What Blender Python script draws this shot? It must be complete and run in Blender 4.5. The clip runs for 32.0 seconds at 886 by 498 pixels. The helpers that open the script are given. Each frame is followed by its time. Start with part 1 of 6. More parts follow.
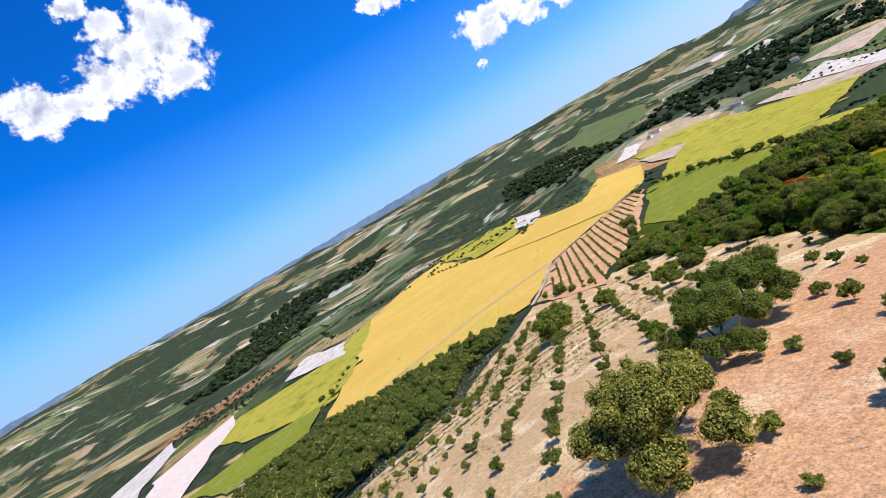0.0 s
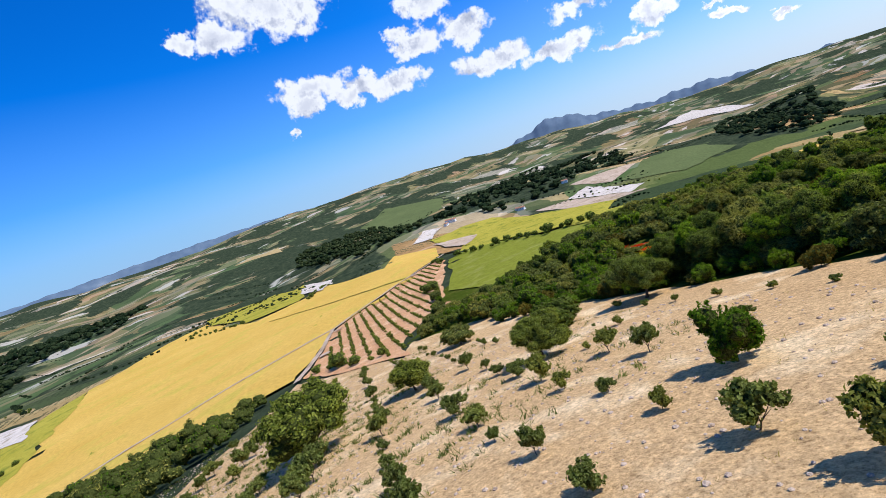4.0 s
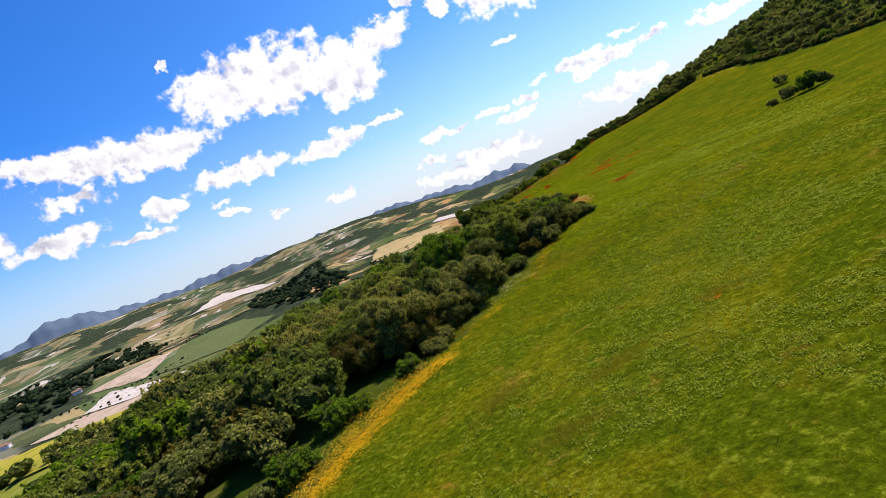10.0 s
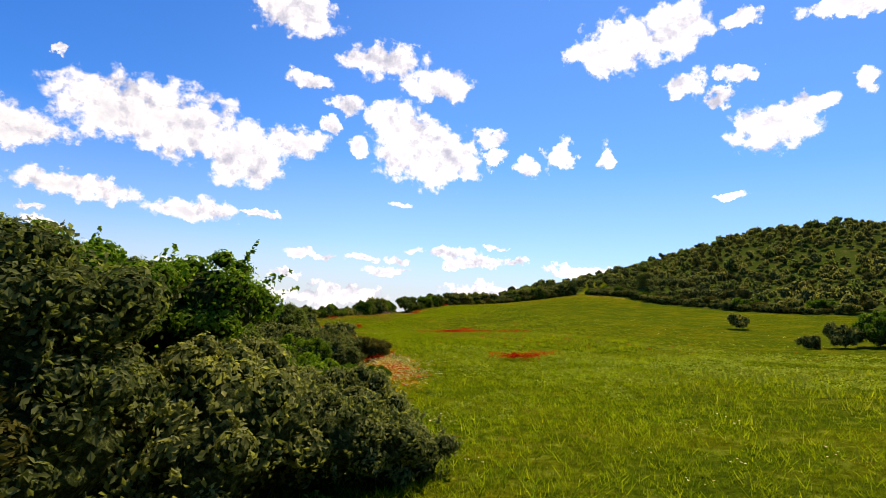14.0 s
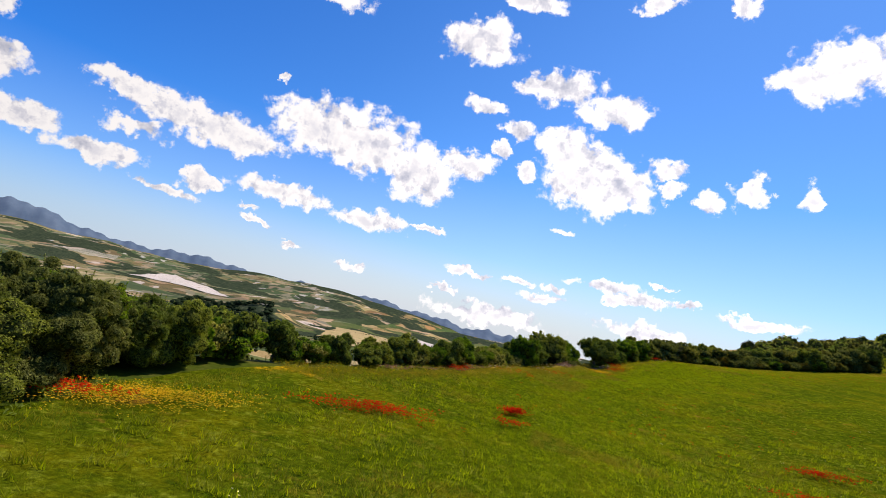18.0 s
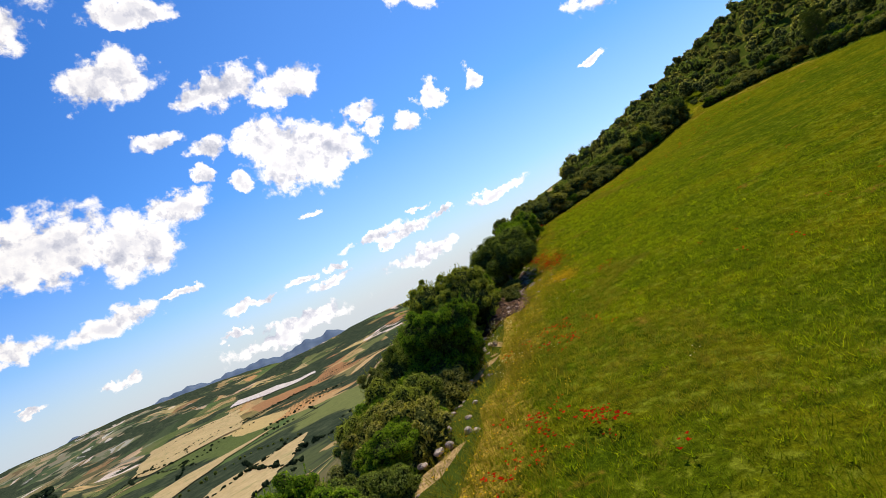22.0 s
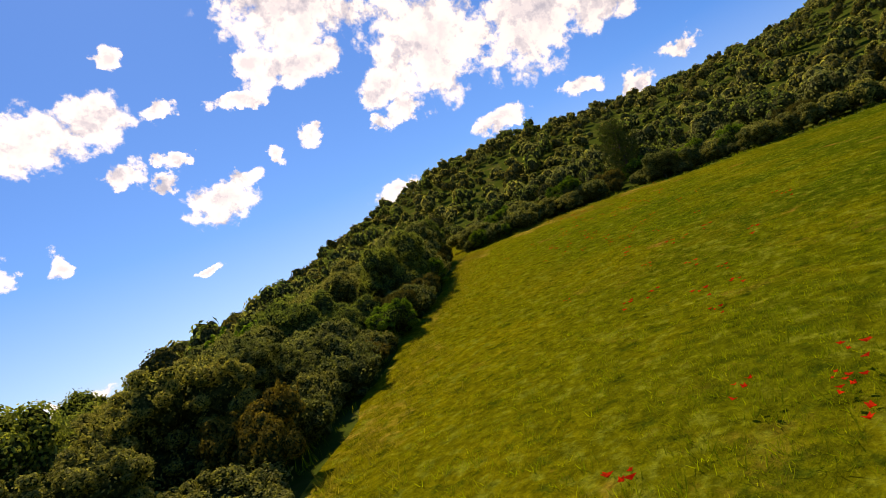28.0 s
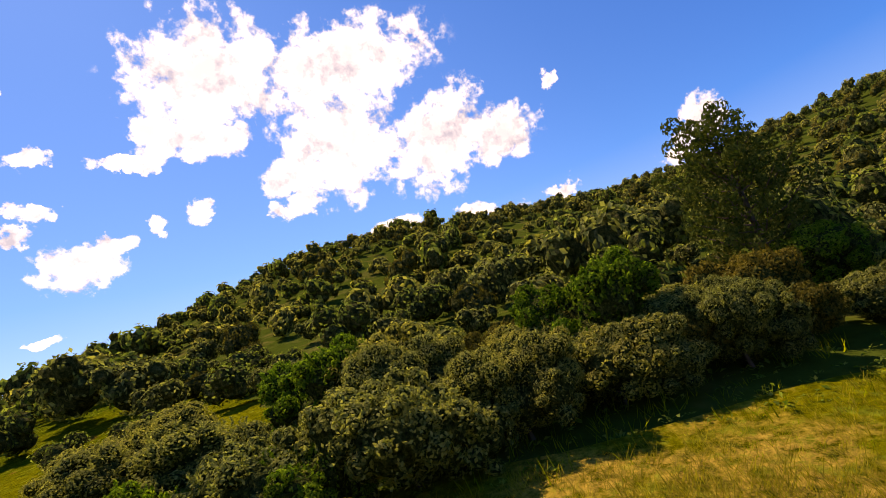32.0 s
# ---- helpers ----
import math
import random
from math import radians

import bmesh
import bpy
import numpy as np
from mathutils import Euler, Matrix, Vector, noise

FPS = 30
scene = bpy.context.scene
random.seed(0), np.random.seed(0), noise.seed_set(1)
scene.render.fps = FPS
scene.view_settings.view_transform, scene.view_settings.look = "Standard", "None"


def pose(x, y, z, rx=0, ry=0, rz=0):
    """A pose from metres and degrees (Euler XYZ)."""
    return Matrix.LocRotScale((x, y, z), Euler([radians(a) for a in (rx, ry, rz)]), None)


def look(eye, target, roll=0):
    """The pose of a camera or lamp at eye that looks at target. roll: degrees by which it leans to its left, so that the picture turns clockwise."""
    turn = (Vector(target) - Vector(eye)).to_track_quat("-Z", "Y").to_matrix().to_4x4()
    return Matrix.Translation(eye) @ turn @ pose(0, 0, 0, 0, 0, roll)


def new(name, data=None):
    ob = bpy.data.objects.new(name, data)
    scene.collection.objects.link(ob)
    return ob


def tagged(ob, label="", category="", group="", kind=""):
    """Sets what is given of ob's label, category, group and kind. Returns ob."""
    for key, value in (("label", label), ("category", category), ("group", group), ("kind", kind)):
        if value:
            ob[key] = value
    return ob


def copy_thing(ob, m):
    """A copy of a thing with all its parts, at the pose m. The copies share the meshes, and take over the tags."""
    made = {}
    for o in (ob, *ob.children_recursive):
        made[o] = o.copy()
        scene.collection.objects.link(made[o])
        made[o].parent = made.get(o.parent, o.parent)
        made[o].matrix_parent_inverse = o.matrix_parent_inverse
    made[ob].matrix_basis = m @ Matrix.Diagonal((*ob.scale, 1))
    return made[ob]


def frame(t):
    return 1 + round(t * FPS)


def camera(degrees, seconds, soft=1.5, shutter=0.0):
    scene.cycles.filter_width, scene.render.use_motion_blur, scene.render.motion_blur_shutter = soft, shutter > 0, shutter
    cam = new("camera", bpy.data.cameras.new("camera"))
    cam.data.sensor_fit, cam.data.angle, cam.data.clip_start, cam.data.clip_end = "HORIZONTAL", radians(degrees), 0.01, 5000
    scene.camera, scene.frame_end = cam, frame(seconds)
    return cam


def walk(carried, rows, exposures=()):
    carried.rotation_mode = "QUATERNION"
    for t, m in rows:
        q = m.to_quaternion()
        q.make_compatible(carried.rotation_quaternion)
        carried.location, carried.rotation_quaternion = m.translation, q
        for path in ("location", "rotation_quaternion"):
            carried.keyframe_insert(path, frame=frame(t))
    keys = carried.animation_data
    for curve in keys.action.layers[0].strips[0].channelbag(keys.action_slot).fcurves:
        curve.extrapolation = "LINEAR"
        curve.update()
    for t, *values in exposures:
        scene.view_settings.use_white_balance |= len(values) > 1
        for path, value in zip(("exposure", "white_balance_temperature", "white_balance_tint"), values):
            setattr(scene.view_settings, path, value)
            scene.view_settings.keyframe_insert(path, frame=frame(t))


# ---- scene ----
from collections import namedtuple
from itertools import product

# ---------------------------------------------------------------- camera
# seconds, place in metres, yaw, pitch and roll in degrees
PATH = [
    (0.0, 112.5, -250.0, 53.75, 86.27, -7.62, -29.08), (0.5, 104.9, -250.58, 51.22, 82.46, -9.29, -29.3),
    (1.0, 98.13, -250.28, 49.09, 79.55, -9.93, -26.9), (1.5, 91.61, -249.46, 46.79, 75.66, -9.43, -24.41),
    (2.0, 85.41, -248.09, 44.61, 72.31, -9.31, -23.27), (2.5, 78.81, -245.96, 42.44, 69.65, -9.73, -22.91),
    (4.5, 50.89, -231.85, 30.48, 57.95, -7.9, -15.85), (5.0, 44.2, -227.04, 28.05, 53.53, -5.62, -13.69),
    (5.5, 37.13, -221.51, 25.7, 49.38, -2.89, -11.59), (6.0, 30.42, -215.47, 23.76, 46.3, -1.43, -10.86),
    (6.5, 23.89, -209.24, 22.27, 42.29, -1.16, -12.89), (7.0, 18.23, -203.4, 20.69, 39.49, -1.19, -13.96),
    (7.5, 12.66, -196.7, 19.41, 37.06, -1.56, -14.69), (8.0, 7.58, -189.93, 18.07, 33.15, -2.31, -15.59),
    (8.5, 2.86, -182.51, 16.81, 27.63, -3.58, -17.28), (9.0, -1.11, -175.1, 15.47, 21.97, -4.86, -18.88),
    (9.5, -4.41, -167.31, 14.11, 15.73, -6.14, -20.98), (10.0, -6.96, -159.7, 12.94, 9.44, -6.96, -21.71),
    (10.5, -8.93, -150.47, 11.12, 1.97, -5.88, -22.26), (11.0, -9.79, -139.99, 7.57, -3.54, -2.92, -22.21),
    (11.5, -8.8, -130.76, 4.82, -8.1, -0.58, -22.17), (12.0, -7.86, -121.65, 4.73, -12.85, 0.72, -22.05),
    (12.5, -5.67, -113.32, 3.74, -16.62, 2.87, -20.3), (13.0, -3.62, -105.38, 4.22, -17.43, 4.39, -14.11),
    (13.5, -0.51, -97.5, 3.54, -14.38, 6.23, -5.28), (14.0, 2.09, -89.4, 3.54, -9.99, 6.75, 4.26),
    (14.5, 4.66, -81.19, 3.65, -4.16, 5.69, 15.6), (15.0, 6.1, -74.27, 4.1, 0.21, 3.9, 24.2),
    (15.5, 6.59, -67.72, 4.45, 4.19, 2.39, 30.89), (17.5, 3.77, -35.42, 5.21, 9.24, 5.71, 19.14),
    (18.0, 2.06, -30.56, 5.17, 7.95, 6.84, 12.52), (18.5, 0.19, -25.47, 5.57, 4.63, 7.74, 3.68),
    (19.0, -1.53, -20.24, 5.82, -0.03, 8.31, -4.57), (19.5, -2.54, -14.38, 6.19, -3.88, 7.84, -11.99),
    (20.0, -3.14, -9.27, 6.49, -6.05, 6.52, -16.49), (20.5, -3.07, -3.49, 6.66, -7.62, 5.14, -19.18),
    (21.0, -2.4, 1.86, 6.59, -9.63, 4.27, -21.1), (21.5, -1.19, 7.8, 6.14, -12.97, 3.21, -22.95),
    (22.0, 0.56, 13.57, 5.7, -16.61, 1.92, -24.57), (22.5, 3.12, 19.33, 5.03, -19.44, 2.16, -24.91),
    (23.0, 6.05, 24.65, 4.34, -20.36, 4.34, -21.45), (23.5, 9.79, 30.92, 3.78, -20.06, 8.1, -15.26),
    (24.0, 13.43, 36.29, 3.41, -18.34, 10.31, -9.96), (24.5, 19.93, 44.08, 4.66, -14.21, 10.33, -2.06),
    (26.5, 31.25, 65.97, 7.05, -36.64, 7.26, -13.22), (27.0, 34.39, 70.75, 7.6, -46.54, 6.07, -16.85),
    (27.5, 38.39, 75.37, 8.27, -56.2, 6.07, -20.46), (28.0, 42.81, 79.02, 8.98, -63.65, 6.2, -23.42),
    (28.5, 47.71, 82.12, 9.94, -68.16, 5.9, -24.66), (29.0, 52.71, 84.43, 10.62, -66.72, 7.03, -21.21),
    (29.5, 58.51, 86.56, 11.38, -66.73, 7.57, -18.39), (30.0, 64.02, 88.18, 12.05, -67.84, 8.17, -17.19),
    (30.5, 70.14, 89.83, 12.85, -71.36, 8.98, -17.49), (31.0, 75.74, 90.89, 13.74, -74.46, 9.66, -17.9),
    (31.5, 81.87, 91.58, 14.66, -76.54, 10.4, -18.6), (32.0, 87.75, 91.95, 15.65, -79.53, 12.73, -18.55),
]


def flown(x, y, z, yaw, pitch, roll):
    a, b = radians(yaw), radians(pitch)
    way = Vector((-math.sin(a) * math.cos(b), math.cos(a) * math.cos(b), math.sin(b)))
    return look((x, y, z), Vector((x, y, z)) + way * 10, roll)


cam = camera(82.0, 32.0, soft=0.75)
walk(cam, [(t, flown(*p)) for t, *p in PATH], exposures=[(0, 0.28, 6050, 13), (3, 0.19, 6050, 12), (5, 0.07, 5600, 10), (6.5, 0.03, 5350, 7), (8, 0.08, 5550, 9), (10, 0.2, 6600, 16), (13, 0.14, 6800, 17), (15, 0.12, 7000, 17), (19, 0.02, 6700, 14), (24, 0.0, 6700, 12), (27, 0.0, 7600, 20), (29, 0.1, 7900, 25), (31, 0.28, 8300, 30), (32, 0.3, 8300, 30)])

# ---------------------------------------------------------------- sky, clouds and sun
SUN_AZ, SUN_EL = 40.0, 60.0


def aim(az, el):
    """The way to a compass bearing (from +y towards +x) and a height over the horizon."""
    a, e = radians(az), radians(el)
    return Vector((math.sin(a) * math.cos(e), math.cos(a) * math.cos(e), math.sin(e)))


world = bpy.data.worlds.new("sky")
scene.world = world
world.use_nodes = True
wt = world.node_tree
wt.nodes.clear()


def wnode(kind, **sets):
    n = wt.nodes.new(kind)
    for k, v in sets.items():
        n.inputs[k].default_value = v
    return n


def wmath(op, a, b=0.0, c=0.0, clamp=False):
    n = wt.nodes.new("ShaderNodeMath")
    n.operation, n.use_clamp = op, clamp
    for i, v in enumerate((a, b, c)):
        if isinstance(v, (int, float)):
            n.inputs[i].default_value = v
        else:
            wt.links.new(v, n.inputs[i])
    return n.outputs[0]


sky = wt.nodes.new("ShaderNodeTexSky")
sky.sky_type, sky.sun_disc = "NISHITA", False
sky.sun_elevation, sky.sun_rotation = radians(SUN_EL), radians(SUN_AZ)
sky.altitude, sky.air_density, sky.dust_density, sky.ozone_density = 500, 1.0, 0.15, 4.0
coord = wt.nodes.new("ShaderNodeTexCoord")
way = wt.nodes.new("ShaderNodeVectorMath")
way.operation = "NORMALIZE"
wt.links.new(coord.outputs["Generated"], way.inputs[0])
# the outline of every cloud is broken up by a warp of the direction
warp = wnode("ShaderNodeTexNoise", Scale=22.0, Detail=6.0, Roughness=0.6)
wt.links.new(way.outputs[0], warp.inputs["Vector"])
centred = wt.nodes.new("ShaderNodeVectorMath")
centred.operation = "MULTIPLY_ADD"
centred.inputs[1].default_value, centred.inputs[2].default_value = (0.07,) * 3, (-0.035,) * 3
wt.links.new(warp.outputs["Color"], centred.inputs[0])
bent = wt.nodes.new("ShaderNodeVectorMath")
bent.operation = "ADD"
wt.links.new(way.outputs[0], bent.inputs[0])
wt.links.new(centred.outputs[0], bent.inputs[1])
cover = [None]


def cloud(az, el, wide, high):
    """One cumulus: bearing, height over the horizon, width and depth, all in degrees."""
    m = wt.nodes.new("ShaderNodeMapping")
    m.vector_type = "TEXTURE"
    m.inputs["Location"].default_value = aim(az, el)
    m.inputs["Rotation"].default_value = (radians(el), 0, radians(-az))
    m.inputs["Scale"].default_value = (radians(wide) * 0.72, 0.9, radians(high) * 0.76)
    wt.links.new(bent.outputs[0], m.inputs["Vector"])
    g = wt.nodes.new("ShaderNodeTexGradient")
    g.gradient_type = "SPHERICAL"
    wt.links.new(m.outputs[0], g.inputs[0])
    cover[0] = g.outputs["Fac"] if cover[0] is None else wmath("MAXIMUM", cover[0], g.outputs["Fac"])


def clouds(*rows):
    for row in rows:
        cloud(*row)


# bearings from the west round to the east
clouds((-114.4, 21.6, 4.0, 4.0), (-111.1, 21.4, 6.2, 2.9), (-107.6, 22.0, 6.5, 3.5), (-107.1, 28.5, 2.4, 1.6), (-105.4, 26.5, 3.4, 2.3), (-104.2, 23.4, 5.4, 4.4), (-101.1, 20.6, 6.3, 3.1), (-100.6, 24.4, 7.0, 6.1), (-80.7, 18.5, 2.8, 1.3), (-77.1, 18.1, 5.6, 2.5), (-74.9, 23.8, 2.3, 0.8), (-72.7, 7.7, 1.6, 1.0), (-72.1, 25.3, 4.9, 2.8), (-70.8, 20.7, 11.4, 6.6), (-70.6, 10.1, 4.1, 2.0), (-70.0, 11.7, 6.9, 3.1), (-65.4, 10.1, 7.1, 2.1), (-64.7, 24.3, 12.6, 6.0))
clouds((-60.7, 9.9, 5.5, 2.5), (-60.5, 22.2, 5.4, 2.6), (-59.4, 14.0, 2.5, 1.3), (-57.7, 12.9, 5.0, 2.2), (-56.1, 18.2, 2.5, 2.0), (-55.7, 16.5, 6.1, 3.6), (-53.1, 16.6, 3.0, 1.7), (-52.8, 12.6, 5.4, 2.6), (-50.4, 8.8, 7.4, 2.3), (-43.5, 7.5, 6.9, 2.1), (-42.9, 14.1, 5.5, 2.2), (-41.0, 10.6, 4.8, 1.6), (-37.4, 6.0, 4.7, 1.1), (-35.7, 13.3, 12.5, 3.4), (-34.6, 7.6, 4.5, 1.4), (-30.8, 31.5, 4.4, 2.7), (-30.6, 12.7, 6.9, 2.2), (-29.6, 6.1, 2.2, 0.7))
clouds((-29.1, 19.8, 1.2, 0.8), (-28.8, 4.9, 3.1, 0.8), (-26.9, 8.8, 9.3, 1.9), (-26.8, 33.5, 10.3, 7.3), (-25.2, 30.3, 4.2, 3.4), (-24.6, 16.4, 8.4, 5.3), (-24.4, 3.3, 2.1, 0.5), (-19.3, 34.9, 10.7, 4.3), (-18.7, 16.1, 12.3, 6.2), (-17.3, 2.7, 2.9, 1.1), (-16.3, 8.2, 8.7, 2.2), (-12.6, 14.4, 8.1, 5.5), (-10.5, 8.7, 4.7, 0.8), (-8.5, 29.3, 7.8, 3.9), (-7.6, 16.7, 6.3, 2.9), (-6.9, 2.6, 3.1, 0.6), (-6.8, 23.2, 4.3, 1.4), (-4.2, 4.9, 6.2, 0.9))
clouds((-4.2, 34.3, 7.4, 2.2), (-3.8, 18.8, 1.9, 1.6), (-2.2, 21.5, 3.9, 2.1), (-1.7, 0.7, 13.3, 2.2), (-1.1, 26.1, 4.7, 1.8), (-0.4, 17.2, 1.8, 1.8), (1.0, 5.2, 4.0, 0.8), (2.1, 26.1, 8.9, 3.2), (3.9, 3.7, 4.6, 0.9), (4.1, 19.8, 7.1, 4.4), (4.6, 11.4, 2.4, 0.8), (4.8, 5.0, 2.8, 0.9), (7.3, 17.2, 10.9, 6.1), (7.6, 24.5, 7.8, 3.2), (10.1, 6.4, 6.6, 1.2), (10.6, 16.3, 5.6, 3.7), (10.7, 34.8, 4.0, 1.7), (11.1, 5.2, 2.8, 0.6))
clouds((14.5, 2.3, 9.4, 1.6), (14.6, 5.5, 6.6, 1.1), (14.7, 19.2, 3.2, 1.8), (15.2, 17.1, 2.2, 1.6), (15.6, 7.1, 2.6, 0.6), (18.2, 5.6, 2.9, 0.7), (19.0, 16.3, 2.4, 2.3), (19.6, 34.7, 1.9, 2.6), (22.5, 17.6, 2.7, 2.8), (24.9, 5.2, 7.1, 0.9), (25.7, 27.9, 5.5, 2.6), (27.5, 17.4, 1.8, 2.2), (28.4, 28.4, 8.0, 4.7), (34.5, 29.6, 5.4, 4.2), (35.2, 24.4, 3.2, 2.7), (37.2, 34.4, 1.9, 2.1), (37.9, 22.6, 3.0, 1.5), (38.8, 24.8, 1.4, 1.2))
clouds((39.7, 13.2, 2.6, 0.7), (40.4, 24.3, 2.6, 1.5), (40.4, 29.5, 3.2, 1.8), (43.1, 19.4, 6.2, 4.1), (46.2, 20.9, 3.0, 2.1), (49.1, 28.5, 5.7, 1.3), (50.2, 22.2, 2.2, 1.9), (51.6, 31.6, 3.5, 2.6), (55.0, 23.3, 3.0, 1.9), (56.6, 29.9, 10.6, 3.1), (59.1, 35.8, 13.5, 10.8), (62.4, 14.0, 6.2, 2.1), (62.8, 21.6, 2.2, 1.8), (64.5, 24.9, 5.4, 3.5), (65.9, 22.0, 3.6, 2.2), (71.7, 26.7, 12.6, 9.9), (73.5, 34.9, 18.6, 7.9), (75.1, 16.5, 5.7, 1.9))
clouds((83.6, 24.3, 12.7, 9.3), (84.8, 15.6, 3.5, 1.7), (89.6, 13.2, 2.4, 2.4), (90.2, 22.5, 8.8, 5.1), (94.5, 14.4, 3.8, 1.6), (97.6, 25.8, 2.1, 1.7), (107.7, 13.2, 4.2, 2.3), (110.3, 15.2, 3.6, 4.0))


def puffs(shift):
    """Billows, looked up a little off the direction."""
    off = wt.nodes.new("ShaderNodeVectorMath")
    off.operation = "ADD"
    off.inputs[1].default_value = shift
    wt.links.new(way.outputs[0], off.inputs[0])
    n = wnode("ShaderNodeTexNoise", Scale=26.0, Detail=8.0, Roughness=0.6, Lacunarity=2.1)
    wt.links.new(off.outputs[0], n.inputs["Vector"])
    return n.outputs["Fac"]


def spread(value, low, high):
    n = wt.nodes.new("ShaderNodeMapRange")
    n.interpolation_type = "SMOOTHSTEP"
    n.inputs["From Min"].default_value, n.inputs["From Max"].default_value = low, high
    wt.links.new(value, n.inputs["Value"])
    return n.outputs[0]


def tinted(a, b, fac=1.0):
    n = wt.nodes.new("ShaderNodeMix")
    n.data_type, n.blend_type = "RGBA", "MULTIPLY"
    n.inputs[0].default_value = fac
    wt.links.new(a, n.inputs[6])
    wt.links.new(b, n.inputs[7])
    return n.outputs[2]


def graded(fac, *stops):
    n = wt.nodes.new("ShaderNodeValToRGB")
    e = n.color_ramp.elements
    while len(e) < len(stops):
        e.new(0.5)
    for el, (p, c) in zip(e, stops):
        el.position, el.color = p, (*c, 1)
    wt.links.new(fac, n.inputs["Fac"])
    return n.outputs["Color"]


here, above = puffs((0, 0, 0)), puffs((0.008, 0.005, 0.018))
body = wmath("MULTIPLY_ADD", here, 2.0, wmath("MULTIPLY_ADD", cover[0], 1.2, -1.0))
alpha = wmath("MULTIPLY", spread(body, 0.20, 0.56), spread(cover[0], 0.0, 0.16))
# billows are greyer where the cloud thickens above them, and in their thick middle
lit = wmath("SUBTRACT", 1.0, wmath("MULTIPLY_ADD", wmath("MAXIMUM", wmath("SUBTRACT", above, here), 0.0), 4.0, wmath("MULTIPLY", spread(body, 0.6, 1.3), 0.36)), clamp=True)
tone = graded(lit, (0.0, (0.50, 0.54, 0.66)), (0.6, (0.78, 0.80, 0.88)), (0.95, (1.08, 1.08, 1.08)))
# the clear sky is deepest away from the sun, and hazy low down
toward = wt.nodes.new("ShaderNodeVectorMath")
toward.operation = "DOT_PRODUCT"
toward.inputs[1].default_value = aim(SUN_AZ, 0)
wt.links.new(way.outputs[0], toward.inputs[0])
side = wmath("MULTIPLY_ADD", toward.outputs["Value"], 0.5, 0.5)
part_of = wt.nodes.new("ShaderNodeSeparateXYZ")
wt.links.new(way.outputs[0], part_of.inputs[0])
deep = wnode("ShaderNodeHueSaturation", Saturation=1.15, Value=1.0)
wt.links.new(sky.outputs[0], deep.inputs["Color"])
clear = tinted(deep.outputs[0], graded(side, (0.0, (0.04, 0.38, 0.76)), (0.4, (0.08, 0.49, 0.92)), (0.72, (0.34, 0.65, 0.94)), (0.88, (0.54, 0.78, 1.0)), (1.0, (0.58, 0.79, 0.97))))
haze = wt.nodes.new("ShaderNodeMix")
haze.data_type = "RGBA"
haze_tone = wt.nodes.new("ShaderNodeMix")
haze_tone.data_type, haze_tone.blend_type = "RGBA", "MULTIPLY"
haze_tone.inputs[0].default_value, haze_tone.inputs[7].default_value = 1.0, (4.3, 4.3, 4.3, 1)
wt.links.new(graded(part_of.outputs["Z"], (0.0, (0.85, 0.85, 0.85)), (0.04, (0.72, 0.72, 0.72)), (0.12, (0.26, 0.26, 0.26)), (0.28, (0, 0, 0))), haze.inputs[0])
wt.links.new(clear, haze.inputs[6])
wt.links.new(graded(side, (0.2, (0.46, 0.66, 0.94)), (0.75, (0.84, 0.90, 1.0))), haze_tone.inputs[6])
wt.links.new(haze_tone.outputs[2], haze.inputs[7])
clear = haze.outputs[2]
air = wnode("ShaderNodeBackground", Strength=0.18)
white = wnode("ShaderNodeBackground")
wt.links.new(graded(side, (0.5, (0.80, 0.80, 0.80)), (0.97, (1.08, 1.08, 1.08))), white.inputs["Strength"])
wt.links.new(clear, air.inputs["Color"])
wt.links.new(tone, white.inputs["Color"])
both = wt.nodes.new("ShaderNodeMixShader")
wt.links.new(alpha, both.inputs[0])
wt.links.new(air.outputs[0], both.inputs[1])
wt.links.new(white.outputs[0], both.inputs[2])
out = wt.nodes.new("ShaderNodeOutputWorld")
wt.links.new(both.outputs[0], out.inputs["Surface"])

sun = new("sun", bpy.data.lights.new("sun", "SUN"))
sun.data.energy, sun.data.angle, sun.data.color = 4.8, radians(0.5), (1.0, 0.95, 0.86)
sun.matrix_world = look((0, 0, 400), Vector((0, 0, 400)) - aim(SUN_AZ, SUN_EL))
# ---------------------------------------------------------------- materials


def material(name, rough=0.9):
    m = bpy.data.materials.new(name)
    m.use_nodes = True
    b = m.node_tree.nodes["Principled BSDF"]
    b.inputs["Roughness"].default_value = rough
    b.inputs["Specular IOR Level"].default_value = 0.0
    return m, m.node_tree, b


def node(tree, kind, **sets):
    n = tree.nodes.new(kind)
    for k, v in sets.items():
        n.inputs[k].default_value = v
    return n


def place(tree):
    return node(tree, "ShaderNodeNewGeometry").outputs["Position"]


def noisy(tree, scale, detail=4.0, rough=0.6, vector=None, **sets):
    n = node(tree, "ShaderNodeTexNoise", Scale=scale, Detail=detail, Roughness=rough, **sets)
    tree.links.new(vector or place(tree), n.inputs["Vector"])
    return n.outputs["Fac"]


def ramp(tree, fac, *stops, constant=False):
    n = node(tree, "ShaderNodeValToRGB")
    if constant:
        n.color_ramp.interpolation = "CONSTANT"
    e = n.color_ramp.elements
    while len(e) < len(stops):
        e.new(0.5)
    for el, (p, c) in zip(e, stops):
        el.position, el.color = p, (*c, 1)
    tree.links.new(fac, n.inputs["Fac"])
    return n.outputs["Color"]


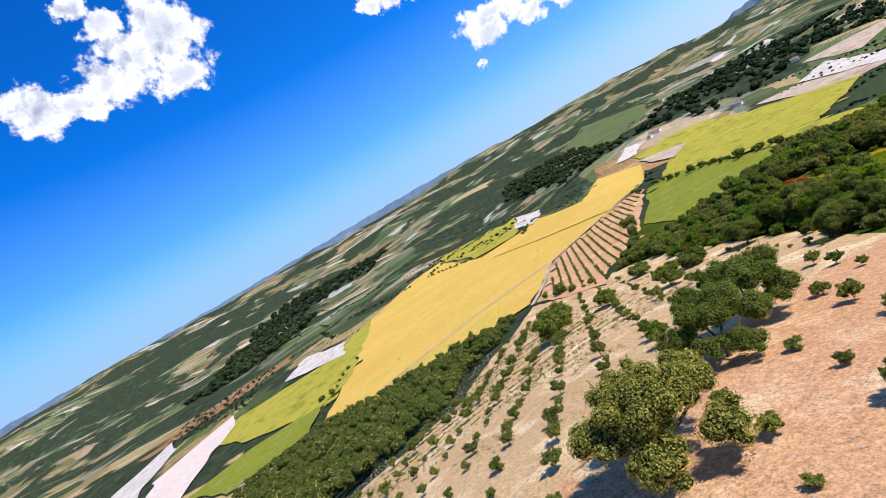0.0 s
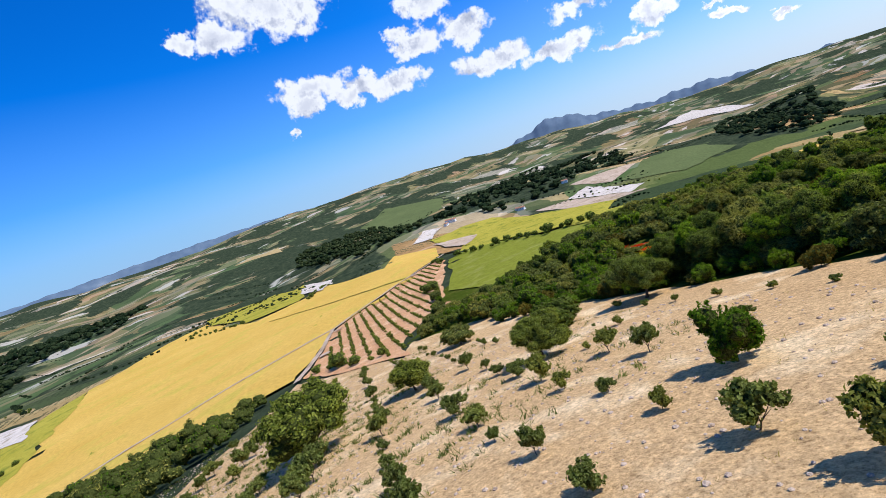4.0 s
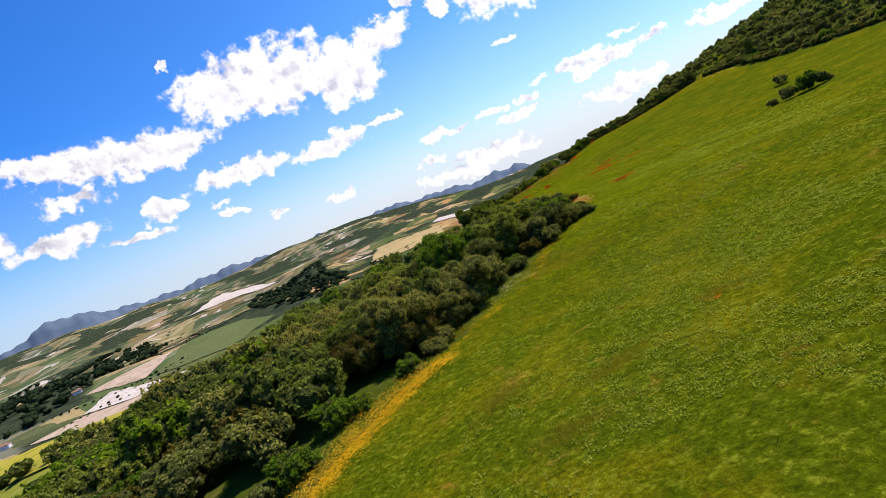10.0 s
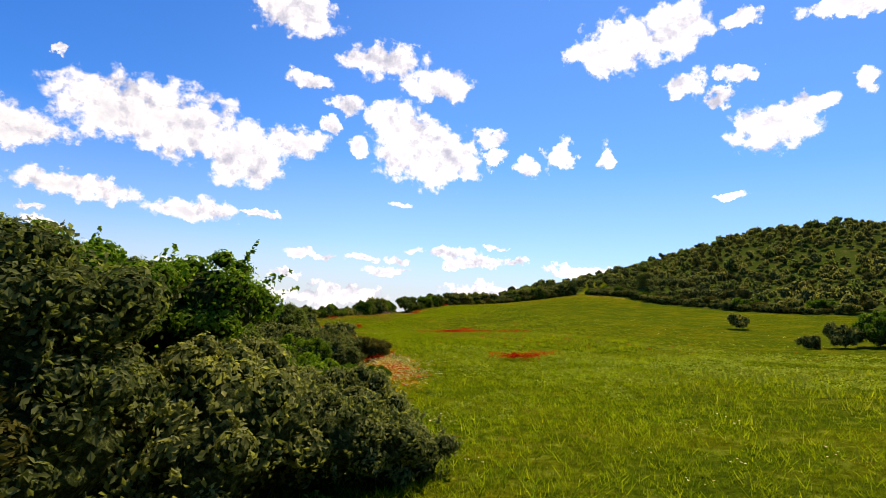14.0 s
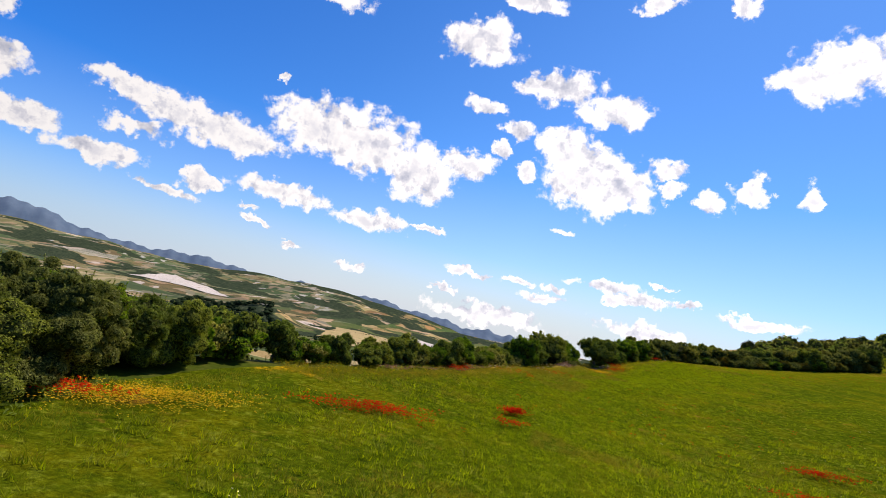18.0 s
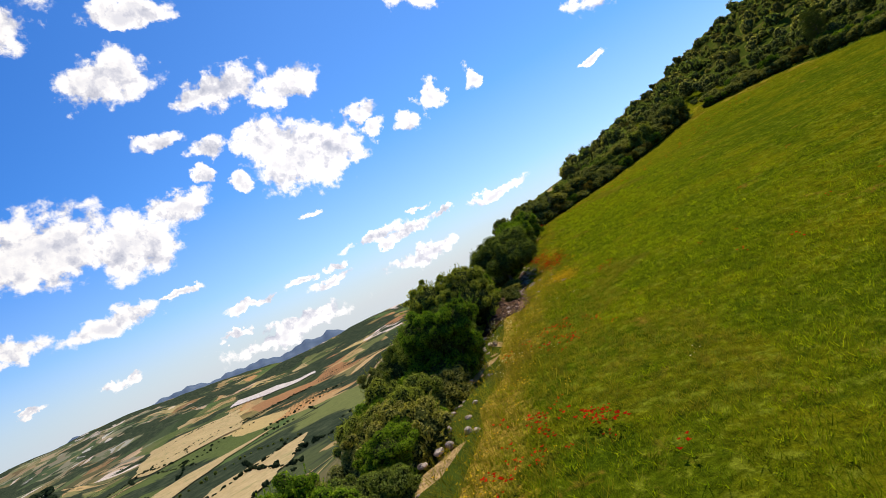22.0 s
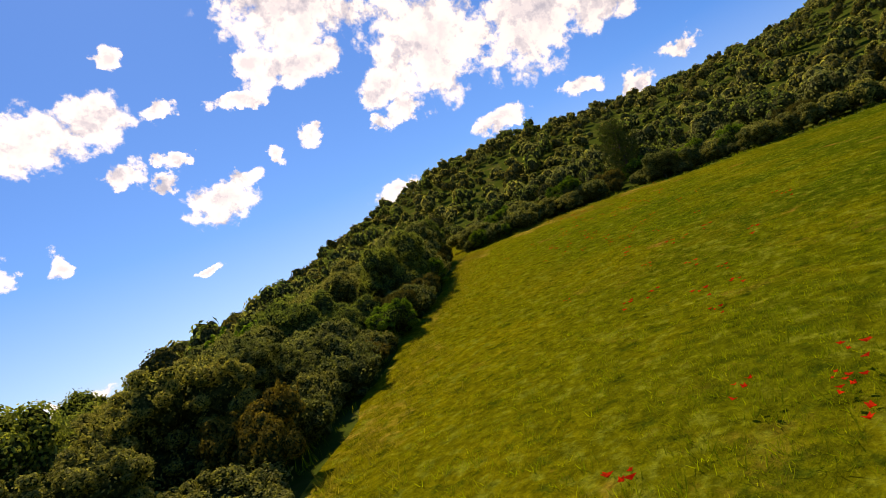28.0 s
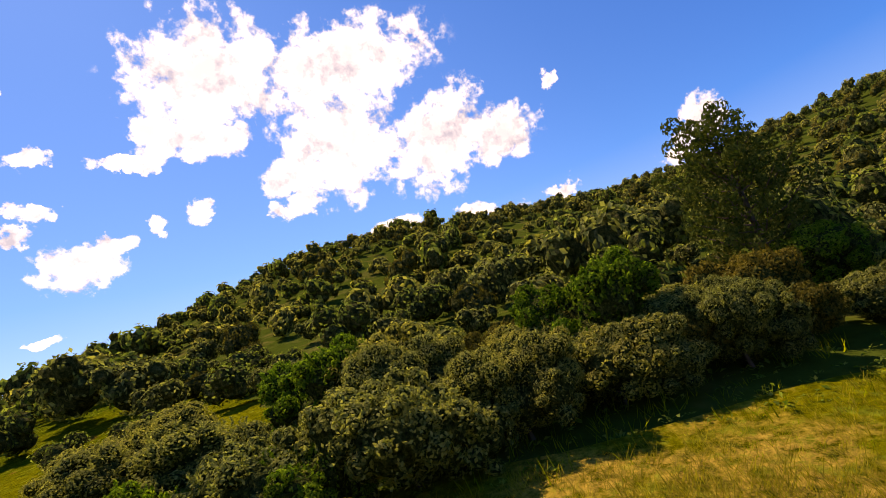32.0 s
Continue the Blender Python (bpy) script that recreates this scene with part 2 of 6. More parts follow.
def mix(tree, fac, a, b, kind="MIX"):
    n = node(tree, "ShaderNodeMix")
    n.data_type, n.blend_type = "RGBA", kind
    for sock, v in ((n.inputs[0], fac), (n.inputs[6], a), (n.inputs[7], b)):
        if isinstance(v, (int, float)):
            sock.default_value = v
        elif isinstance(v, tuple):
            sock.default_value = (*v, 1)
        else:
            tree.links.new(v, sock)
    return n.outputs[2]


def bumped(tree, shader, fac, depth, strength=0.7):
    n = node(tree, "ShaderNodeBump", Distance=depth, Strength=strength)
    tree.links.new(fac, n.inputs["Height"])
    tree.links.new(n.outputs[0], shader.inputs["Normal"])


def earthy(name, dark, light, patch=0.06, grain=3.0, blot=None, rough=0.95, depth=0.08, grit=0.75):
    """Soil, crop or turf: a broad and a fine variation of colour, with grain in relief."""
    m, t, b = material(name, rough)
    broad = noisy(t, patch, 5)
    fine = noisy(t, grain, 6, 0.7)
    col = mix(t, broad, dark, light)
    if blot:
        col = mix(t, ramp(t, noisy(t, patch * 3.1, 4), (0.52, (0, 0, 0)), (0.66, (1, 1, 1))), col, blot)
    col = mix(t, grit, col, ramp(t, fine, (0.25, (0.55, 0.55, 0.55)), (0.75, (1.35, 1.35, 1.35))), "MULTIPLY")
    if grit > 0.9:
        col = mix(t, 0.9, col, ramp(t, noisy(t, grain * 2.6, 5, 0.8), (0.36, (0.5, 0.46, 0.42)), (0.5, (1, 1, 1)), (0.68, (1.3, 1.3, 1.3))), "MULTIPLY")
    t.links.new(col, b.inputs["Base Color"])
    bumped(t, b, fine, depth)
    return m


def leafy(name, dark, light, translucent=0.3, tufted=0.0):
    """Foliage: each leaf and each tree its own shade, with light showing through."""
    m, t, b = material(name, 0.6)
    isle = node(t, "ShaderNodeNewGeometry").outputs["Random Per Island"]
    tree_of = node(t, "ShaderNodeObjectInfo").outputs["Random"]
    col = mix(t, isle, dark, light)
    col = mix(t, 0.8, col, ramp(t, tree_of, (0.0, (0.66, 0.74, 0.66)), (0.5, (1.05, 1.08, 1)), (1.0, (1.5, 1.36, 0.95))), "MULTIPLY")
    col = mix(t, 0.7, col, ramp(t, noisy(t, 0.45, 3), (0.3, (0.7, 0.7, 0.7)), (0.7, (1.25, 1.25, 1.15))), "MULTIPLY")
    if tufted:
        col = mix(t, tufted, col, ramp(t, noisy(t, 2.2, 3, 0.7), (0.36, (0.4, 0.45, 0.45)), (0.5, (0.95, 1, 1)), (0.64, (1.75, 1.65, 1.5))), "MULTIPLY")
    t.links.new(col, b.inputs["Base Color"])
    tr = node(t, "ShaderNodeBsdfTranslucent")
    t.links.new(mix(t, 1.0, col, (1.5, 1.55, 0.7), "MULTIPLY"), tr.inputs["Color"])
    ms = node(t, "ShaderNodeMixShader", Fac=translucent)
    t.links.new(b.outputs[0], ms.inputs[1])
    t.links.new(tr.outputs[0], ms.inputs[2])
    t.links.new(ms.outputs[0], t.nodes["Material Output"].inputs["Surface"])
    return m


def far_land():
    """Farmed land far off: small fields, orchards, bare ground, dark woods and painted cloud shadows."""
    m, t, b = material("far_land", 0.95)
    p = place(t)
    warp = node(t, "ShaderNodeTexNoise", Scale=0.005, Detail=4.0)
    t.links.new(p, warp.inputs["Vector"])
    add = node(t, "ShaderNodeVectorMath")
    add.operation = "MULTIPLY_ADD"
    add.inputs[1].default_value = (190, 190, 0)
    t.links.new(warp.outputs["Color"], add.inputs[0])
    t.links.new(p, add.inputs[2])

    def fields(scale, squeeze):
        flat = node(t, "ShaderNodeVectorMath")
        flat.operation = "MULTIPLY"
        flat.inputs[1].default_value = squeeze
        t.links.new(add.outputs[0], flat.inputs[0])
        v = node(t, "ShaderNodeTexVoronoi", Scale=scale)
        t.links.new(flat.outputs[0], v.inputs["Vector"])
        cell = node(t, "ShaderNodeSeparateColor")
        t.links.new(v.outputs["Color"], cell.inputs[0])
        return cell.outputs

    wide, small = fields(0.0052, (1, 0.55, 0)), fields(0.014, (0.55, 1, 0))
    col = ramp(t, wide[0], (0.0, (0.09, 0.115, 0.035)), (0.14, (0.42, 0.23, 0.09)), (0.27, (0.14, 0.155, 0.05)), (0.40, (0.44, 0.32, 0.13)),
               (0.52, (0.045, 0.065, 0.028)), (0.67, (0.31, 0.16, 0.07)), (0.76, (0.085, 0.125, 0.04)), (0.92, (0.60, 0.49, 0.39)), constant=True)
    tiny = ramp(t, small[0], (0.0, (0.07, 0.085, 0.035)), (0.2, (0.43, 0.28, 0.12)), (0.38, (0.13, 0.14, 0.05)), (0.55, (0.48, 0.34, 0.16)),
                (0.68, (0.05, 0.065, 0.03)), (0.84, (0.37, 0.22, 0.09)), constant=True)
    col = mix(t, ramp(t, wide[2], (0.0, (0, 0, 0)), (0.45, (0.75, 0.75, 0.75)), constant=True), col, tiny)
    rows = noisy(t, 0.14, 6, 0.72)
    col = mix(t, 0.6, col, ramp(t, rows, (0.3, (0.55, 0.55, 0.55)), (0.7, (1.35, 1.3, 1.25))), "MULTIPLY")
    # orchards: dark crowns in rows on some of the fields
    dots = node(t, "ShaderNodeTexVoronoi", Scale=0.12, Randomness=0.3)
    t.links.new(p, dots.inputs["Vector"])
    crowns = ramp(t, dots.outputs["Distance"], (0.26, (1, 1, 1)), (0.36, (0, 0, 0)))
    some = ramp(t, wide[1], (0.0, (0, 0, 0)), (0.6, (1, 1, 1)), constant=True)
    col = mix(t, mix(t, 1.0, crowns, some, "MULTIPLY"), col, (0.035, 0.045, 0.02))
    apart = node(t, "ShaderNodeSeparateXYZ")
    t.links.new(p, apart.inputs[0])
    west = node(t, "ShaderNodeMapRange")
    west.inputs["From Min"].default_value, west.inputs["From Max"].default_value = -550, -1300
    t.links.new(apart.outputs["X"], west.inputs["Value"])
    strips = fields(0.026, (1, 0.3, 0))
    pale = ramp(t, strips[0], (0.0, (0.065, 0.095, 0.045)), (0.22, (0.27, 0.23, 0.15)), (0.36, (0.05, 0.075, 0.04)), (0.5, (0.17, 0.175, 0.09)), (0.66, (0.56, 0.50, 0.42)), (0.73, (0.08, 0.11, 0.05)), (0.9, (0.30, 0.21, 0.13)), constant=True)
    far_west = node(t, "ShaderNodeMath")
    far_west.operation = "MULTIPLY"
    far_west.inputs[1].default_value = 0.62
    t.links.new(west.outputs[0], far_west.inputs[0])
    col = mix(t, far_west.outputs[0], col, pale)
    # dark patches: woods, spread wider to paint in cloud shadows on the plain
    wood = ramp(t, noisy(t, 0.0026, 5, 0.6, vector=add.outputs[0]), (0.49, (0, 0, 0)), (0.51, (1, 1, 1)))
    scrub_and_cloud_shade = ramp(t, noisy(t, 0.05, 6, 0.78), (0.3, (0.012, 0.020, 0.012)), (0.56, (0.045, 0.058, 0.03)), (0.72, (0.085, 0.09, 0.045)), (0.88, (0.28, 0.22, 0.16)))
    col = mix(t, wood, col, scrub_and_cloud_shade)
    t.links.new(col, b.inputs["Base Color"])
    bumped(t, b, rows, 3.0, 0.6)
    return m


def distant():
    """Mountain slopes with the blue-grey of distance haze put into their colour."""
    m, t, b = material("hazed_mountain_slope", 1.0)
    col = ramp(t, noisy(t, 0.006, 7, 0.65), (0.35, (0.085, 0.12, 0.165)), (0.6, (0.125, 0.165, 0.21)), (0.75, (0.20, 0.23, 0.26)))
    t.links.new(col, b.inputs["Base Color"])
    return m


def meadow_turf(name):
    """Grass of many greens with yellower stretches; daisies, dry stalks and poppies take over where the turf's bloom says so."""
    m, t, b = material(name, 0.95)
    fine = noisy(t, 4.0, 6, 0.75)
    col = mix(t, noisy(t, 0.035, 5), (0.050, 0.084, 0.003), (0.104, 0.122, 0.003))
    col = mix(t, ramp(t, noisy(t, 0.16, 5, 0.65), (0.46, (0, 0, 0)), (0.70, (1, 1, 1))), col, (0.18, 0.16, 0.004))
    col = mix(t, ramp(t, noisy(t, 0.55, 5, 0.7), (0.60, (0, 0, 0)), (0.74, (0.8, 0.8, 0.8))), col, (0.27, 0.18, 0.02))
    col = mix(t, ramp(t, noisy(t, 0.30, 4, 0.6), (0.28, (0.7, 0.7, 0.7)), (0.42, (0, 0, 0))), col, (0.044, 0.080, 0.003))
    bloom = node(t, "ShaderNodeAttribute")
    bloom.attribute_name = "bloom"
    kinds = node(t, "ShaderNodeSeparateColor")
    t.links.new(bloom.outputs["Color"], kinds.inputs[0])
    uneven = noisy(t, 0.5, 6, 0.72)
    col = mix(t, bloom.outputs["Alpha"], col, mix(t, noisy(t, 0.09, 5, 0.65), (0.12, 0.125, 0.003), (0.29, 0.225, 0.005)))
    for k, (petals, share) in enumerate((((0.66, 0.35, 0.010), 0.47), ((0.42, 0.27, 0.035), 0.42), ((0.75, 0.022, 0.005), 0.45))):
        spots = ramp(t, fine, (share - 0.05, (0, 0, 0)), (share + 0.05, (1, 1, 1)))
        sway = node(t, "ShaderNodeMath")
        sway.operation = "MULTIPLY_ADD"
        sway.inputs[1].default_value = 1.9
        t.links.new(uneven, sway.inputs[0])
        t.links.new(kinds.outputs[k], sway.inputs[2])
        shift = node(t, "ShaderNodeMath")
        shift.operation = "SUBTRACT"
        shift.inputs[1].default_value = 0.95
        t.links.new(sway.outputs[0], shift.inputs[0])
        where = ramp(t, shift.outputs[0], (0.46, (0, 0, 0)), (0.80, (1, 1, 1)))
        col = mix(t, mix(t, 1.0, spots, where, "MULTIPLY"), col, petals)
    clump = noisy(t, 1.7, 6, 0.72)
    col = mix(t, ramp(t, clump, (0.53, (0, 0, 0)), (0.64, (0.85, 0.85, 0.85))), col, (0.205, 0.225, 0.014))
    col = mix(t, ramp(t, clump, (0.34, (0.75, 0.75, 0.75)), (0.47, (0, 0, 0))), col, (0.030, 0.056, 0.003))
    col = mix(t, ramp(t, noisy(t, 0.23, 5, 0.7), (0.635, (0, 0, 0)), (0.71, (0.75, 0.75, 0.75))), col, (0.36, 0.17, 0.025))
    blades = noisy(t, 9.0, 5, 0.8)
    col = mix(t, ramp(t, blades, (0.60, (0, 0, 0)), (0.70, (0.7, 0.7, 0.7))), col, (0.27, 0.26, 0.014))
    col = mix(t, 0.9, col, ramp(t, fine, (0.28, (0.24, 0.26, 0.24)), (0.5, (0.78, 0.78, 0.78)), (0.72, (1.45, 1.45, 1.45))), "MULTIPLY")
    t.links.new(col, b.inputs["Base Color"])
    bumped(t, b, fine, 0.22)
    return m


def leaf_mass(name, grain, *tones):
    """Leaves too close-set to tell apart: mottled masses inside and behind a crown's sprays, their shade or sunlight
    held in the tones.
    """
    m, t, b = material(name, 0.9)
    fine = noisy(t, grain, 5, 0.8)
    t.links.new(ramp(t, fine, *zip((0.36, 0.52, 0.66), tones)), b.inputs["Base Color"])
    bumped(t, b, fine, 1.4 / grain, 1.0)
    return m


# SHADY paints the dark depth of a crown; CROWNS is the sunlit version
SHADY = leaf_mass("shaded_inner_foliage", 9.0, (0.010, 0.014, 0.004), (0.060, 0.072, 0.015), (0.17, 0.18, 0.045))
CROWNS = leaf_mass("lit_hill_crowns", 2.6, (0.016, 0.020, 0.005), (0.08, 0.086, 0.02), (0.24, 0.21, 0.065))
FAR = far_land()
HAZED_MOUNT = distant()
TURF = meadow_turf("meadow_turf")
SCRUB = earthy("scrubby_ground", (0.030, 0.048, 0.006), (0.075, 0.095, 0.010), 0.08, 1.4, (0.11, 0.10, 0.02))
# brown soil, its colour darkened further for shade under the oak and hedge
BANK = earthy("shaded_stony_bank", (0.05, 0.028, 0.014), (0.13, 0.075, 0.038), 0.5, 2.4, (0.24, 0.14, 0.075), depth=0.15, grit=1.0)
SOIL = earthy("pale_stony_soil", (0.46, 0.28, 0.12), (0.64, 0.43, 0.21), 0.045, 2.2, (0.74, 0.54, 0.30), depth=0.18, grit=1.0)
RUST = earthy("reddish_soil", (0.50, 0.25, 0.115), (0.66, 0.38, 0.19), 0.05, 2.0, (0.70, 0.45, 0.25), depth=0.18, grit=1.0)
WHEAT = earthy("ripe_wheat", (0.52, 0.31, 0.05), (0.68, 0.44, 0.11), 0.016, 0.7, (0.52, 0.38, 0.07))
GREENGOLD = earthy("half_ripe_wheat", (0.28, 0.25, 0.025), (0.44, 0.36, 0.06), 0.02, 0.4, (0.20, 0.21, 0.03))
CROP = earthy("green_crop", (0.15, 0.17, 0.016), (0.24, 0.245, 0.035), 0.03, 0.5, (0.24, 0.24, 0.05))
CHALK = earthy("white_limestone_soil", (0.46, 0.38, 0.30), (0.70, 0.62, 0.53), 0.03, 0.35, (0.36, 0.29, 0.21))
SAND = earthy("pale_ploughed_soil", (0.36, 0.26, 0.17), (0.56, 0.43, 0.32), 0.02, 0.25, (0.30, 0.22, 0.13))
STUBBLE = earthy("tan_stubble", (0.34, 0.24, 0.10), (0.50, 0.37, 0.18), 0.02, 0.3, (0.28, 0.24, 0.10))
PINK = earthy("pinkish_ploughed_soil", (0.58, 0.44, 0.35), (0.70, 0.57, 0.47), 0.02, 0.3)
FARWOOD = leafy("dark_wood_leaves", (0.010, 0.020, 0.010), (0.045, 0.058, 0.026), 0.1)
SAGE = earthy("sage_green_crop", (0.085, 0.11, 0.04), (0.14, 0.16, 0.06), 0.01, 0.2)
OAK = leafy("holm_oak_leaves", (0.070, 0.096, 0.018), (0.285, 0.310, 0.068), 0.48)
BRIGHT = leafy("fresh_green_leaves", (0.040, 0.098, 0.005), (0.22, 0.30, 0.032), 0.48)
GREY = leafy("grey_green_leaves", (0.084, 0.094, 0.022), (0.345, 0.325, 0.105), 0.45)
BROWN = leafy("brownish_leaves", (0.07, 0.056, 0.010), (0.21, 0.165, 0.035))
OLIVE = leafy("olive_leaves", (0.085, 0.105, 0.022), (0.25, 0.265, 0.075))
PINE = leafy("pine_needles", (0.035, 0.055, 0.010), (0.11, 0.12, 0.025), 0.2)
GRASS = leafy("grass_blades", (0.085, 0.130, 0.004), (0.225, 0.240, 0.010), 0.6, 0.55)
SEEDING = leafy("grass_seed_heads", (0.14, 0.15, 0.010), (0.32, 0.30, 0.045), 0.5)
WEED = leafy("broad_weed_leaves", (0.10, 0.155, 0.012), (0.29, 0.32, 0.07), 0.5)
STRAW = leafy("dry_grass", (0.20, 0.165, 0.010), (0.36, 0.28, 0.035), 0.4)
POPPY = leafy("poppy_petals", (0.55, 0.012, 0.004), (0.8, 0.05, 0.01), 0.35)
DAISY = leafy("yellow_petals", (0.62, 0.33, 0.01), (0.8, 0.52, 0.03), 0.3)
PALE = leafy("pale_flowers", (0.6, 0.55, 0.3), (0.8, 0.76, 0.6), 0.3)
BARK = earthy("grey_brown_bark", (0.07, 0.05, 0.035), (0.16, 0.12, 0.085), 0.8, 6.0, depth=0.03)
RUBBLE = earthy("brown_rubble", (0.09, 0.048, 0.026), (0.26, 0.155, 0.09), 1.5, 6.0, (0.40, 0.27, 0.17), depth=0.06, grit=1.0)
STONE = earthy("pale_limestone", (0.40, 0.29, 0.21), (0.62, 0.49, 0.37), 0.9, 6.0, (0.28, 0.19, 0.12), depth=0.06, grit=1.0)
LIME = earthy("whitewashed_wall", (0.7, 0.68, 0.62), (0.82, 0.8, 0.76), 0.4, 4.0, depth=0.01)
TILE = earthy("clay_roof_tiles", (0.3, 0.14, 0.08), (0.45, 0.24, 0.15), 0.5, 3.0, depth=0.03)
GLASS, _, _shader = material("dark_window_glass", 0.08)
_shader.inputs["Base Color"].default_value = (0.03, 0.035, 0.04, 1)
_shader.inputs["Specular IOR Level"].default_value = 0.5
# ---------------------------------------------------------------- the land
# place and height of the hillside's knolls
KNOLLS = [
    (-60, -280, 5.7), (-60, -190, 1.3), (-60, -100, 2.6), (-60, -10, 4.3), (-60, 80, 1.1), (-60, 170, 1.2), (20, -280, 10.1), (20, -190, 4.6),
    (20, -100, 0.2), (20, -10, -3.5), (20, 80, 2.3), (20, 170, 4.8), (100, -280, 21.8), (100, -190, 8.6), (100, -100, 4.6), (100, -10, -6.5),
    (100, 80, 4.4), (100, 170, 9.0), (100, 260, 4.4), (180, -280, 31.7), (180, -190, 14.2), (180, -100, 12.0), (180, -10, 3.3), (180, 80, 2.7),
    (180, 170, 11.6), (180, 260, 14.3), (260, -100, 20.7), (260, -10, 17.3), (260, 80, 11.3), (260, 170, 24.3), (260, 260, 24.6), (340, -100, 28.9),
    (340, -10, 29.3), (340, 80, 22.0), (340, 170, 25.4), (340, 260, 17.7), (-150, -230, 0.2), (-150, -130, 0.5), (-150, 0, 1.8), (-260, -60, 2.8),
    (-260, -200, 0.5), (-270, -340, -3.2), (-380, 0, 6.5),
]
# place, height, breadth and length of the hills far off, and of swells and dips in the meadow
HILLS = [
    (-725, 1529, 50, 75, 1.2), (-1500, 1700, 45, 200, 1.0), (-500, 2600, 40, 250, 0.6), (-1300, 700, 30, 180, 1.0), (-1100, 250, 28, 120, 1.0),
    (236, 140, 9, 42, 1.0), (3, -116, -2.0, 16, 1.0), (18, 11, -1.5, 14, 1.0), (19, 51, -0.9, 7, 1.0), (11.8, 48.5, 1.1, 2.2, 1.6), (60, 86, -0.7, 12, 1.0), (18, -38, 0.9, 12, 1.0),
]


def vnoise(x, y):
    """Smooth value noise in -1..1 on arrays."""
    i, j = np.floor(x), np.floor(y)
    u, v = x - i, y - j
    u, v = u * u * (3 - 2 * u), v * v * (3 - 2 * v)

    def cell(a, b):
        s = np.sin(a * 127.1 + b * 311.7) * 43758.5453
        return s - np.floor(s)

    low = cell(i, j) * (1 - u) + cell(i + 1, j) * u
    high = cell(i, j + 1) * (1 - u) + cell(i + 1, j + 1) * u
    return (low * (1 - v) + high * v) * 2 - 1


def smooth(a, b, x):
    s = np.clip((x - a) / (b - a), 0, 1)
    return s * s * (3 - 2 * s)


def height(x, y):
    """The ground's height: a long fall to the plain, the knolls of the hillside, and rolling land far off."""
    x, y = np.asarray(x, float), np.asarray(y, float)
    r = np.hypot(x - 60, y)
    z = -175 * (1 - np.exp(-((r / 1100) ** 1.3))) + (135 + 75 * np.exp(-(((np.arctan2(x - 60, y) + 1.2) / 0.36) ** 2))) * smooth(2300, 4750, r) * (1 - 0.8 * smooth(-0.42, 0.05, np.arctan2(x - 60, y)))
    for a, b, h in KNOLLS:
        z = z + h * np.exp(-((x - a) ** 2 + (y - b) ** 2) / (2 * 75.0**2))
    far = smooth(500, 1500, r)
    # the bank behind the long hedge, and the fall below it
    u = -0.84 * (x + 13) + 0.542 * (y + 6)
    z = z - 34 * (1 - np.exp(-np.maximum(u - 7, 0) / 55)) * smooth(-70, -10, y) * (1 - smooth(30, 95, x)) * (1 - far)
    z = z + far * (26 * vnoise(x / 620 + 7.3, y / 620) + 16 * vnoise(x / 240, y / 240 + 3.1) + 5 * vnoise(x / 90 + 1.7, y / 90))
    for a, b, h, s, e in HILLS:
        z = z + h * np.exp(-((x - a) ** 2) / (2 * s * s) - ((y - b) ** 2) / (2 * (s * e) ** 2))
    near = 1 - smooth(300, 700, r)
    return z + near * (0.35 * vnoise(x / 23, y / 23) + 0.12 * vnoise(x / 7.3 + 5, y / 7.3))


def meshed(name, verts, faces, mat=None, sides=4, flat=False):
    """A mesh from arrays: faces all with the same number of sides."""
    me = bpy.data.meshes.new(name)
    verts, faces = np.asarray(verts, np.float32), np.asarray(faces, np.int32)
    me.vertices.add(len(verts))
    me.vertices.foreach_set("co", verts.ravel())
    me.loops.add(faces.size)
    me.loops.foreach_set("vertex_index", faces.ravel())
    me.polygons.add(len(faces))
    me.polygons.foreach_set("loop_start", np.arange(0, faces.size, sides, dtype=np.int32))
    me.polygons.foreach_set("loop_total", np.full(len(faces), sides, np.int32))
    me.polygons.foreach_set("use_smooth", np.full(len(faces), not flat))
    me.update(calc_edges=True)
    if mat:
        me.materials.append(mat)
    return me


def build_ground():
    """One sheet from the hillside to the horizon, its rings wider apart the farther they lie."""
    radii, r = [0.0], 1.5
    while r < 4860:
        radii.append(r)
        r += max(2.2, 0.0115 * r)
    seg = 640
    a = np.arange(seg) * 2 * np.pi / seg
    rr = np.array(radii)[:, None]
    x, y = 30 + rr * np.sin(a), -60 + rr * np.cos(a)
    verts = np.stack([x, y, height(x, y)], -1).reshape(-1, 3)
    i, j = np.meshgrid(np.arange(len(radii) - 1), np.arange(seg), indexing="ij")
    k = (j + 1) % seg
    faces = np.stack([i * seg + j, (i + 1) * seg + j, (i + 1) * seg + k, i * seg + k], -1).reshape(-1, 4)[:, ::-1]
    return tagged(new("ground", meshed("ground", verts, faces, FAR)), "rolling farmland of fields, woods and bare slopes to the horizon", "ground", kind="structure")


ground = build_ground()


def inside(poly, x, y):
    """Whether points lie within a polygon."""
    hit = np.zeros(np.shape(x), bool)
    for (ax, ay), (bx, by) in zip(poly, poly[1:] + poly[:1]):
        if ay != by:
            hit ^= ((ay > y) != (by > y)) & (x < (bx - ax) * (y - ay) / (by - ay) + ax)
    return hit


